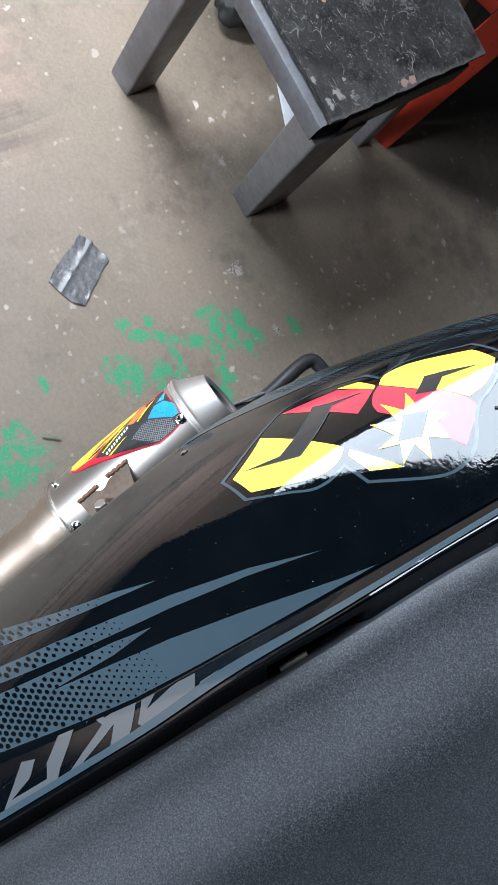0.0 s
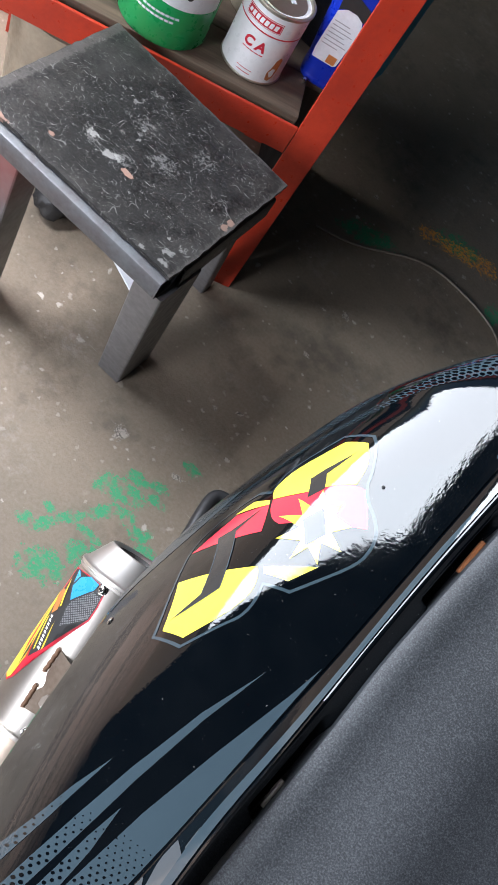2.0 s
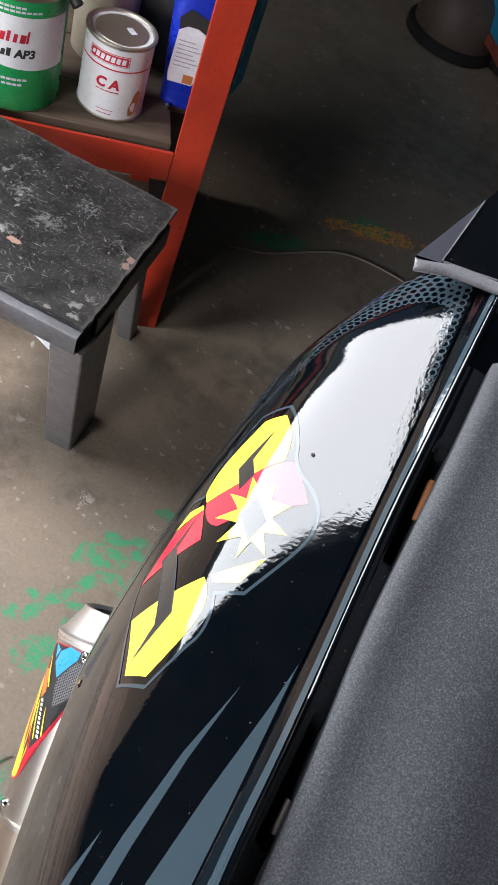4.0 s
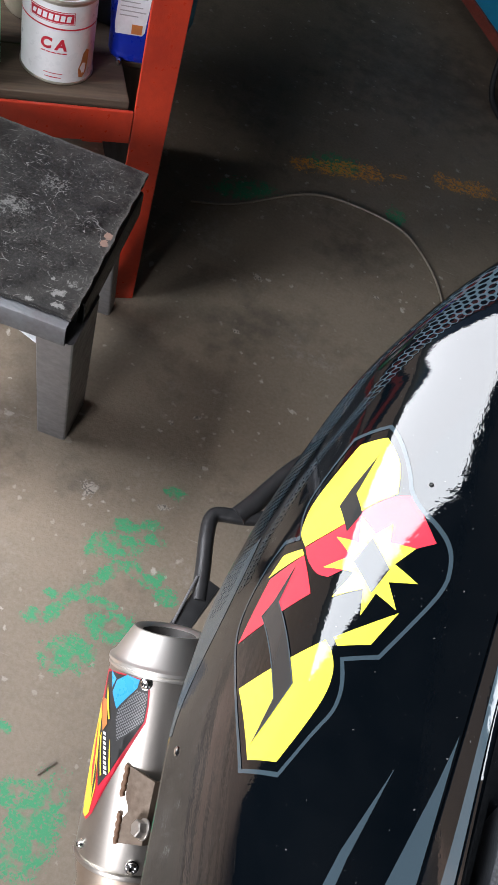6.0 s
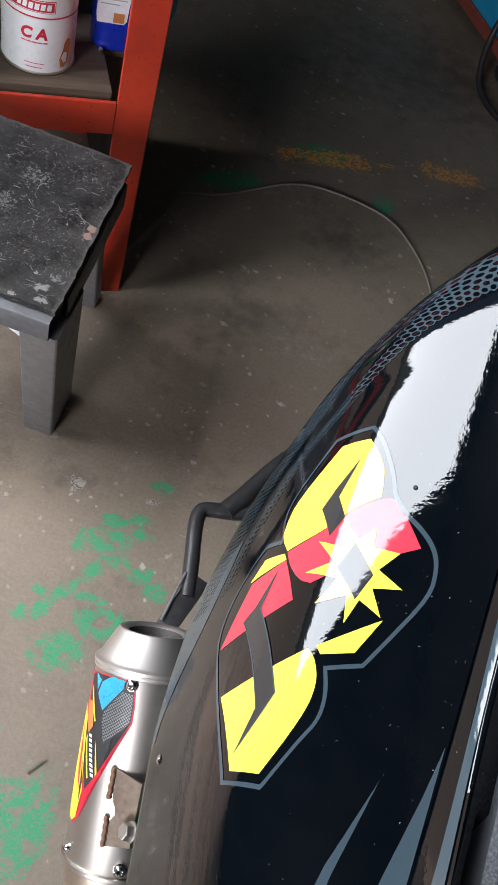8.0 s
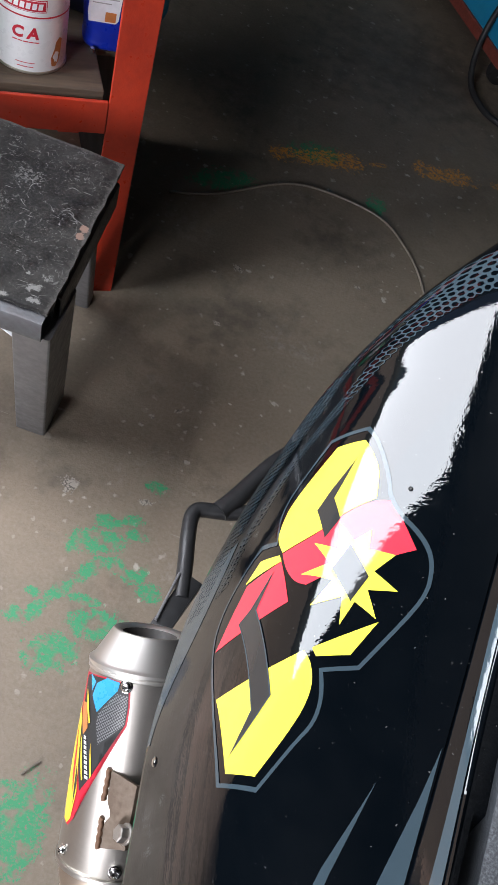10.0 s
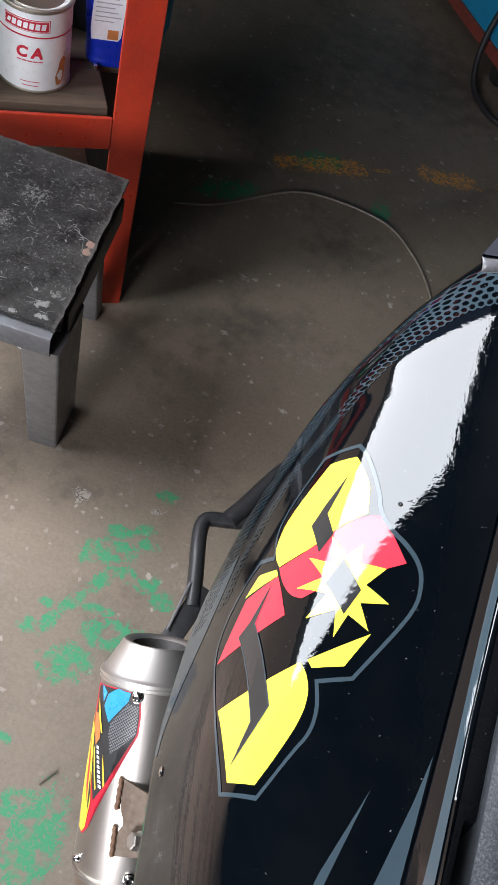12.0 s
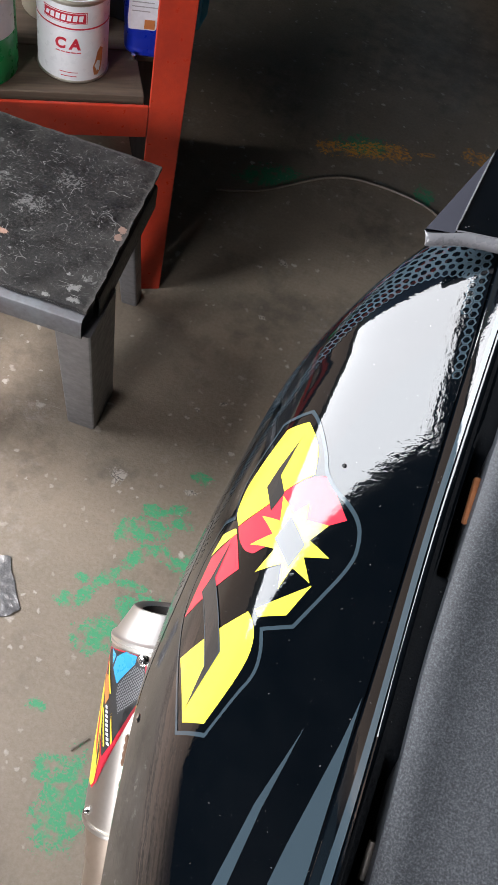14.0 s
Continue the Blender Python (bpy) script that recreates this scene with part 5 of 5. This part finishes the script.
bm = bmesh.new()
lathe(bm, [(GR - 0.001, 0.0), (GR, 0.001), (GR, GH - 0.004)], Matrix.Translation((GX, GY, SHELF_Z)), 56)
body_ = tin_part("body", bm, M_WHITE)
bm = bmesh.new()
lathe(bm, [(GR + 0.0005, GH - 0.006), (GR + 0.0022, GH - 0.004), (GR + 0.0022, GH - 0.001), (GR + 0.0005, GH), (GR - 0.003, GH - 0.001), (GR - 0.0045, GH - 0.005), (GR - 0.009, GH - 0.0055), (GR - 0.011, GH - 0.003), (0.004, GH - 0.0028)], Matrix.Translation((GX, GY, SHELF_Z)), 56)
tin_part("lid", bm, M_LID, "dull metal lid with a rolled rim")
bm = bmesh.new()
lathe(bm, [(GR + 0.0002, 0.0), (GR + 0.0016, 0.0008), (GR + 0.0016, 0.0025), (GR + 0.0002, 0.0035)], Matrix.Translation((GX, GY, SHELF_Z)), 56, False)
tin_part("base_rim", bm, M_LID)
bm = bmesh.new()
box(bm, (0.016, 0.009, 0.0004), (0, 0, 0), Matrix.Translation((GX + 0.012, GY + 0.006, SHELF_Z + GH - 0.0024)) @ Matrix.Rotation(radians(-35), 4, "Z"))
tin_part("lid_label", bm, M_PAPER, "small white paper label on the lid")
FACE = -72.0
bm = bmesh.new()
flat_rect(bm, -0.078, 0.0795, 0.156, 0.0022)
tin_part("red_band", wrap(bm, GX, GY, SHELF_Z, GR + 0.0003, FACE), M_INK_RED, parent=body_)
bm = bmesh.new()
flat_rect(bm, -0.040, 0.0875, 0.062, 0.0165)
tin_part("red_panel", wrap(bm, GX, GY, SHELF_Z, GR + 0.0003, FACE), M_INK_RED, parent=body_)
bm = bmesh.new()
for x, y, w, h in ((-0.039, 0.0883, 0.060, 0.0008), (-0.039, 0.1022, 0.060, 0.0008), (-0.039, 0.0883, 0.0008, 0.0147), (0.0202, 0.0883, 0.0008, 0.0147)):
    flat_rect(bm, x, y, w, h)
for k in range(6):
    flat_rect(bm, -0.029 + 0.0078 * k, 0.0915, 0.0056, 0.008, 0.0012)
flat_rect(bm, -0.0365, 0.0925, 0.005, 0.006, 0.002)
tin_part("panel_print", wrap(bm, GX, GY, SHELF_Z, GR + 0.0006, FACE), M_WHITE, "white print bars", parent=body_)
bm = lettering("C A", 0.021, -0.0225, 0.0515, 0.12)
tin_part("letters", wrap(bm, GX, GY, SHELF_Z, GR + 0.0004, FACE), M_INK_RED, "bold red letters", parent=body_)
bm = bmesh.new()
for k in range(5):
    flat_rect(bm, -0.021 + 0.0072 * k, 0.0455, 0.006, 0.0016)
tin_part("print_line", wrap(bm, GX, GY, SHELF_Z, GR + 0.0004, FACE), M_INK_RED, parent=body_)
bm = bmesh.new()
flat_rect(bm, -0.014, 0.0095, 0.022, 0.0012)
tin_part("print_line", wrap(bm, GX, GY, SHELF_Z, GR + 0.0004, FACE), M_INK_RED, parent=body_)
bm = bmesh.new()
flat_rect(bm, -0.016, 0.0155, 0.026, 0.0010)
tin_part("print_line", wrap(bm, GX, GY, SHELF_Z, GR + 0.0004, FACE), M_INK_RED, "small red print bars", parent=body_)
bm = bmesh.new()
f = bm.faces.new([bm.verts.new((x, y, 0)) for x, y in ((0.034, 0.010), (0.040, 0.008), (0.046, 0.014), (0.049, 0.028), (0.050, 0.046), (0.045, 0.050), (0.039, 0.044), (0.037, 0.034), (0.032, 0.022))])
bmesh.ops.triangulate(bm, faces=[f])
tin_part("picture_patch", wrap(bm, GX, GY, SHELF_Z, GR + 0.0004, FACE), M_INK_ORANGE, "brown-orange printed patch", parent=body_)
bm = bmesh.new()
f = bm.faces.new([bm.verts.new((x, y, 0)) for x, y in ((0.039, 0.018), (0.043, 0.014), (0.045, 0.022), (0.042, 0.028))])
tin_part("picture_spot", wrap(bm, GX, GY, SHELF_Z, GR + 0.0006, FACE), M_WHITE, parent=body_)

# green grease tin
CX, CY, CR, CH = -0.484, 0.940, 0.069, 0.168
grease = thing("grease_tin", "green grease tin with a white label and red print", "tin", (CX, CY, SHELF_Z))
TO = Matrix.Translation((-CX, -CY, -SHELF_Z))


def grease_part(name, bm, mat, label="", parent=None):
    bm.transform(TO)
    return part(name, bm, mat, parent or grease, label, 40)


bm = bmesh.new()
lathe(bm, [(CR - 0.001, 0), (CR, 0.0015), (CR, CH - 0.004)], Matrix.Translation((CX, CY, SHELF_Z)), 64)
gbody = grease_part("body", bm, M_GREEN)
bm = bmesh.new()
lathe(bm, [(CR + 0.0004, CH - 0.008), (CR + 0.0025, CH - 0.005), (CR + 0.0025, CH - 0.001), (CR, CH), (CR - 0.004, CH - 0.002), (CR - 0.006, CH - 0.007), (CR - 0.014, CH - 0.0075), (CR - 0.016, CH - 0.004), (0.005, CH - 0.004)], Matrix.Translation((CX, CY, SHELF_Z)), 64)
grease_part("lid", bm, M_LID, "dull grey metal lid")
GF = -67.0
bm = bmesh.new()
n = 26
top = [0.142 - 0.004 * k / n for k in range(n + 1)]
cols = []
for k in range(n + 1):
    x = -0.085 + 0.175 * k / n
    lo = 0.064 + 0.020 * (1 - k / n) ** 3 + (0.03 if k == 0 else 0)
    cols.append((bm.verts.new((x, lo, 0)), bm.verts.new((x, top[k], 0))))
for a, b in zip(cols, cols[1:]):
    bm.faces.new((a[0], b[0], b[1], a[1]))
grease_part("white_label", wrap(bm, CX, CY, SHELF_Z, CR + 0.0003, GF), M_WHITE, "white printed label", gbody)
bm = bmesh.new()
for k, (w, h) in enumerate(((0.009, 0.017), (0.0075, 0.012), (0.0065, 0.012), (0.0045, 0.015), (0.005, 0.012), (0.0075, 0.012), (0.003, 0.017))):
    flat_rect(bm, -0.030 + 0.0088 * k, 0.104, w, h, 0.002)
grease_part("name_bars", wrap(bm, CX, CY, SHELF_Z, CR + 0.0006, GF), M_INK_RED, "red print bars", gbody)
bm = bmesh.new()
for k in range(7):
    flat_rect(bm, -0.046 + 0.0073 * k, 0.083, 0.0055, 0.009 + (0.003 if k in (1, 6) else 0), 0.001)
flat_rect(bm, -0.050, 0.107, 0.012, 0.012, 0.003)
grease_part("grade_bars", wrap(bm, CX, CY, SHELF_Z, CR + 0.0006, GF), M_INK_BLACK, "black print bars", gbody)
bm = lettering("AP3", 0.0165, 0.009, 0.083, 0.1)
grease_part("letters", wrap(bm, CX, CY, SHELF_Z, CR + 0.0006, GF), M_INK_BLACK, "black letters", gbody)
for n, x0, y0, h in ((11, -0.050, 0.0480, 0.0035), (9, -0.042, 0.0405, 0.0035), (6, -0.022, 0.1500, 0.003), (9, -0.022, 0.1445, 0.003)):
    bm = bmesh.new()
    for k in range(n):
        flat_rect(bm, x0 + 0.0072 * k, y0, 0.0060, h)
    grease_part("print_line", wrap(bm, CX, CY, SHELF_Z, CR + 0.0005, GF), M_PAPER, "small white print bars", gbody)
bm = bmesh.new()
tube(bm, [(CX + 0.072, CY + 0.018, SHELF_Z + 0.155), (CX + 0.082, CY + 0.015, SHELF_Z + 0.148)], 0.008, 12, 1)
grease_part("handle_ear", bm, M_RUBBER)

# blue oil bottle
BX, BY = -0.272, 1.104
bottle = thing("oil_bottle", "blue plastic oil bottle with a red cap and grey label", "bottle", (BX, BY, SHELF_Z), 22)


def rounded_loft(bm, rows, seg=32, power=3.2):
    """Rounded-rectangle sections (half width, half depth, x shift, z)."""
    rings = []
    for hw, hd, sx, z in rows:
        ring = []
        for k in range(seg):
            a = 2 * math.pi * k / seg
            c, s_ = math.cos(a), math.sin(a)
            ring.append(bm.verts.new((sx + hw * math.copysign(abs(c) ** (2 / power), c), hd * math.copysign(abs(s_) ** (2 / power), s_), z)))
        rings.append(ring)
    for lo, hi in zip(rings, rings[1:]):
        for k in range(seg):
            bm.faces.new((lo[k], lo[(k + 1) % seg], hi[(k + 1) % seg], hi[k]))
    bm.faces.new(rings[0][::-1])
    bm.faces.new(rings[-1])
    return bm


bm = bmesh.new()
rounded_loft(bm, [(0.036, 0.026, 0, 0), (0.039, 0.029, 0, 0.003), (0.0395, 0.0295, 0, 0.010), (0.0385, 0.0285, 0, 0.012), (0.0395, 0.0295, 0, 0.015), (0.0385, 0.0285, 0, 0.019), (0.0395, 0.0295, 0, 0.022), (0.0385, 0.0285, 0, 0.026), (0.0395, 0.0295, 0, 0.030), (0.043, 0.031, -0.002, 0.09), (0.045, 0.031, -0.004, 0.15), (0.043, 0.030, -0.006, 0.185), (0.034, 0.027, -0.014, 0.212), (0.020, 0.019, -0.024, 0.228), (0.0155, 0.0155, -0.027, 0.234), (0.0155, 0.0155, -0.027, 0.240)])
part("body", bm, M_BLUE, bottle, "", 50)
bm = bmesh.new()
lathe(bm, [(0.0185, 0.238), (0.019, 0.240), (0.019, 0.247), (0.0165, 0.2485), (0.0165, 0.272), (0.015, 0.274)], Matrix.Translation((-0.027, 0, 0)), 28)
part("cap", bm, M_REDCAP, bottle, "red screw cap", 30)
bm = bmesh.new()
f = bm.faces.new([bm.verts.new((x, -0.0318 - 0.0002, z)) for x, z in ((-0.036, 0.045), (0.001, 0.045), (0.005, 0.05), (0.009, 0.118), (0.004, 0.128), (-0.008, 0.134), (-0.024, 0.134), (-0.036, 0.126), (-0.038, 0.06))])
part("label", bm, M_PAPER, bottle, "pale grey paper label")
bm = bmesh.new()
f = bm.faces.new([bm.verts.new((x, -0.0326, z)) for x, z in ((-0.036, 0.128), (-0.038, 0.145), (-0.024, 0.160), (0.004, 0.150), (0.014, 0.132), (0.004, 0.1285), (-0.008, 0.1345), (-0.024, 0.1345))])
part("label_header", bm, M_INK_BLACK, bottle, "dark label header")
bm = bmesh.new()
for k in range(7):
    flat_rect(bm, -0.033, 0.072 + 0.0065 * k, 0.026 + 0.005 * ((k * 5) % 3), 0.0016)
bm.transform(Matrix.Rotation(radians(90), 4, "X"))
bm.transform(Matrix.Translation((0, -0.0324, 0)))
part("label_print", bm, M_INK_GREY, bottle, "grey print lines")
bm = bmesh.new()
flat_rect(bm, -0.014, 0.047, 0.015, 0.014)
bm.transform(Matrix.Rotation(radians(90), 4, "X"))
bm.transform(Matrix.Translation((0, -0.0325, 0)))
part("label_patch", bm, M_INK_ORANGE, bottle, "brown label patch")

# small bright nut beside the bottle
bm = bmesh.new()
lathe(bm, [(0.0042, 0), (0.0042, 0.007), (0.003, 0.0085), (0.0015, 0.0085)], Matrix.Translation((-0.2835, 1.060, SHELF_Z)), 14)
tagged(finish("steel_nut", bm, M_CHROME, smooth=30), "small shiny steel nut on the shelf board", "nut")

# dark green tin at the far end of the shelf
jar = thing("oil_tin", "dark green oil tin with a yellow round emblem", "tin", (-0.60, 0.925, SHELF_Z))
bm = bmesh.new()
lathe(bm, [(0.052, 0), (0.053, 0.002), (0.053, 0.085), (0.055, 0.088), (0.055, 0.093), (0.052, 0.095), (0.050, 0.092), (0.044, 0.100), (0.02, 0.103), (0.02, 0.115), (0.005, 0.116)], seg=48)
part("body", bm, M_DKGREEN, jar, "", 40)
bm = bmesh.new()
f = bm.faces.new([bm.verts.new((0.020 * math.cos(a), 0.048 + 0.022 * math.sin(a), 0)) for a in (2 * math.pi * k / 20 for k in range(20))])
part("emblem", wrap(bm, 0, 0, 0, 0.0535, -55), M_INK_YELLOW, jar, "yellow round emblem")

# pale roll and a dark box at the back of the shelf
bm = bmesh.new()
lathe(bm, [(0.045, 0), (0.048, 0.004), (0.048, 0.15), (0.044, 0.155), (0.02, 0.153)], Matrix.Translation((-0.43, 1.12, SHELF_Z)), 36)
tagged(finish("paper_roll", bm, M_BEIGE, smooth=40), "pale beige round roll standing behind the tins", "roll")
bm = bmesh.new()
box(bm, (0.16, 0.10, 0.17), (-0.36, 1.19, SHELF_Z + 0.085), bevel=0.004)
tagged(finish("parts_box", bm, M_RUBBER), "black plastic parts box at the back of the shelf", "box")
bm = bmesh.new()
box(bm, (0.075, 0.05, 0.20), (-0.255, 1.205, SHELF_Z + 0.10), Matrix.Rotation(0, 4, "Z"), bevel=0.004)
tagged(finish("teal_carton", bm, M_TEAL), "small teal carton behind the blue bottle", "carton")

# ---- on the floor ----
bm = bmesh.new()
lathe(bm, [(0.085, 0), (0.095, 0.004), (0.105, 0.26), (0.110, 0.262), (0.110, 0.268), (0.103, 0.268), (0.092, 0.02)], Matrix.Translation((-0.645, 0.985, 0)), 44)
tagged(finish("bucket", bm, M_BEIGE, smooth=40), "beige plastic bucket on the floor under the rack", "bucket")

# crumpled black rubber lumps under the stool
def lump(name, at, size, seed, material, label, category):
    bm = bmesh.new()
    bmesh.ops.create_icosphere(bm, subdivisions=4, radius=1)
    off = Vector((seed * 7.3, seed * 3.1, seed))
    for v in bm.verts:
        n_ = noise.noise(v.co * 1.6 + off) * 0.30 + noise.noise(v.co * 5 + off) * 0.12
        c = v.co * (1 + n_)
        v.co = Vector((c.x * size[0] + at[0], c.y * size[1] + at[1], max(0.0, (c.z * 0.8 + 0.72) * size[2])))
    return tagged(finish(name, bm, material, smooth=80), label, category)


lump("rubber_lump", (-0.498, 0.855, 0), (0.042, 0.050, 0.045), 1, M_RUBBER, "crumpled black rubber lump on the concrete floor", "rubber scrap")
lump("rubber_lump", (-0.375, 0.905, 0), (0.030, 0.026, 0.03), 2, M_RUBBER, "small crumpled black rubber scrap under the stool", "rubber scrap")
lump("floor_rag", (-0.66, 0.82, 0), (0.075, 0.060, 0.02), 4, M_TAPE, "flat dark grey rag lying on the floor", "rag")

# white card under the stool
bm = bmesh.new()
card = [bm.verts.new(p) for p in ((-0.369, 0.857, 0.0008), (-0.285, 0.824, 0.0008), (-0.262, 0.870, 0.003), (-0.346, 0.905, 0.006))]
f = bm.faces.new(card)
ret = bmesh.ops.extrude_face_region(bm, geom=[f])
for g in ret["geom"]:
    if isinstance(g, bmesh.types.BMVert):
        g.co += Vector((0, 0.0015, 0.001))
bmesh.ops.recalc_face_normals(bm, faces=bm.faces[:])
tagged(finish("white_card", bm, M_PAPER), "stiff white card lying on the floor under the stool", "card")

# a torn square of grey tape
bm = bmesh.new()
tape = [(-0.226, 0.320), (-0.238, 0.336), (-0.249, 0.357), (-0.258, 0.380), (-0.269, 0.399), (-0.256, 0.408), (-0.243, 0.412), (-0.217, 0.419), (-0.205, 0.396), (-0.196, 0.386), (-0.188, 0.372), (-0.172, 0.349), (-0.183, 0.336), (-0.196, 0.330)]
cx_, cy_ = -0.22, 0.37
mid = bm.verts.new((cx_, cy_, 0))
outer = [bm.verts.new((x, y, 0)) for x, y in tape]
for k in range(len(tape)):
    bm.faces.new((outer[k], outer[(k + 1) % len(tape)], mid))
bmesh.ops.subdivide_edges(bm, edges=bm.edges[:], cuts=7, use_grid_fill=True)
for v in bm.verts:
    x, y = v.co.x, v.co.y
    rim = math.hypot(x - cx_, y - cy_) / 0.05
    fold = math.exp(-((0.86 * (x - cx_) + 0.5 * (y - cy_) + 0.008) / 0.0035) ** 2)
    v.co.x += 0.0016 * noise.noise(Vector((x * 160, y * 160, 3))) * smoothstep(0.5, 1, rim)
    v.co.y += 0.0016 * noise.noise(Vector((x * 160, y * 160, 9))) * smoothstep(0.5, 1, rim)
    v.co.z = 0.0022 + 0.0022 * fold + 0.0022 * abs(noise.noise(Vector((x * 75, y * 75, 1)))) + 0.007 * smoothstep(0.75, 1.1, rim) * max(0, noise.noise(Vector((x * 40, y * 40, 5))))
bmesh.ops.recalc_face_normals(bm, faces=bm.faces[:])
ret = bmesh.ops.extrude_face_region(bm, geom=bm.faces[:])
for g in ret["geom"]:
    if isinstance(g, bmesh.types.BMVert):
        g.co.z = max(0.0002, g.co.z - 0.0018)
bmesh.ops.recalc_face_normals(bm, faces=bm.faces[:])
tagged(finish("tape_scrap", bm, M_TAPE, smooth=30), "torn square of grey cloth tape stuck to the floor", "tape")

bm = bmesh.new()
tube(bm, [(-0.0355, 0.194, 0.003), (-0.028, 0.2045, 0.004), (-0.019, 0.215, 0.003)], 0.0014, 6, 3)
tagged(finish("twig", bm, M_CABLE), "short dark twig lying on the concrete", "twig")

# thin cable across the floor
bm = bmesh.new()
tube(bm, [(0.42, 1.10, 0.004), (0.41, 1.22, 0.004), (0.385, 1.318, 0.004), (0.344, 1.394, 0.004), (0.276, 1.46, 0.004), (0.155, 1.478, 0.004), (0.055, 1.453, 0.004), (-0.071, 1.345, 0.004), (-0.16, 1.30, 0.004)], 0.0027, 8, 8)
tagged(finish("floor_cable", bm, M_CABLE, smooth=60), "thin dark cable curving across the floor", "cable")

# teal machine on castors with its hose
mach = thing("machine_cabinet", "teal sheet-metal machine cabinet with rusty red edge on castors", "cabinet", (0.478, 2.122, 0), -58.4)
bm = bmesh.new()
box(bm, (0.75, 0.5, 0.62), (-0.355, 0.25, 0.41), bevel=0.006)
part("body", bm, M_TEAL, mach)
bm = bmesh.new()
box(bm, (0.76, 0.512, 0.03), (-0.355, 0.25, 0.088), bevel=0.003)
part("base_frame", bm, M_RUSTRED, mach, "rust-red base frame")
for x, y in ((-0.03, 0.06), (-0.68, 0.06), (-0.03, 0.44), (-0.68, 0.44)):
    bm = bmesh.new()
    lathe(bm, [(0.012, -0.014), (0.036, -0.013), (0.038, -0.008), (0.038, 0.008), (0.036, 0.013), (0.012, 0.014)], Matrix.Translation((x, y, 0.038)) @ Matrix.Rotation(radians(90), 4, "Y"), 28)
    wh = part("castor", bm, M_RUBBER, mach, "black castor wheel", 40)
    bm = bmesh.new()
    box(bm, (0.036, 0.05, 0.004), (x, y, 0.0755))
    for sx in (-1, 1):
        box(bm, (0.003, 0.03, 0.05), (x + sx * 0.018, y, 0.052))
    part("fork", bm, M_STEEL, mach)
bm = bmesh.new()
tube(bm, [(0.62, 1.97, 0.008), (0.534, 1.982, 0.008), (0.477, 2.03, 0.008), (0.435, 2.10, 0.03), (0.425, 2.17, 0.12), (0.45, 2.19, 0.28), (0.50, 2.17, 0.48), (0.56, 2.15, 0.60), (0.62, 2.3, 0.73)], 0.008, 10, 8)
tagged(finish("machine_hose", bm, M_RUBBER, smooth=60), "black hose hanging from the cabinet to the floor", "hose")

# oily casting on the floor further back
eng = thing("engine_casting", "oily brown engine casting with a slotted cover", "engine", (0.07, 2.70, 0))
bm = bmesh.new()
lathe(bm, [(0.12, 0), (0.135, 0.01), (0.14, 0.05), (0.125, 0.10), (0.10, 0.15), (0.06, 0.17), (0.02, 0.172)], seg=40)
part("body", bm, M_BROWN, eng, "", 40)
bm = bmesh.new()
box(bm, (0.05, 0.014, 0.012), (0.02, -0.09, 0.138), bevel=0.003)
part("slot", bm, M_RUBBER, eng)
bm = bmesh.new()
lathe(bm, [(0.15, 0), (0.155, 0.004), (0.155, 0.03), (0.14, 0.034)], seg=40)
part("flange", bm, M_RUBBER, eng)
bm = bmesh.new()
tube(bm, [(0.16, -0.06, 0.03), (0.22, -0.11, 0.035), (0.28, -0.13, 0.03)], 0.025, 14, 5)
part("stub_pipe", bm, M_RUBBER, eng)
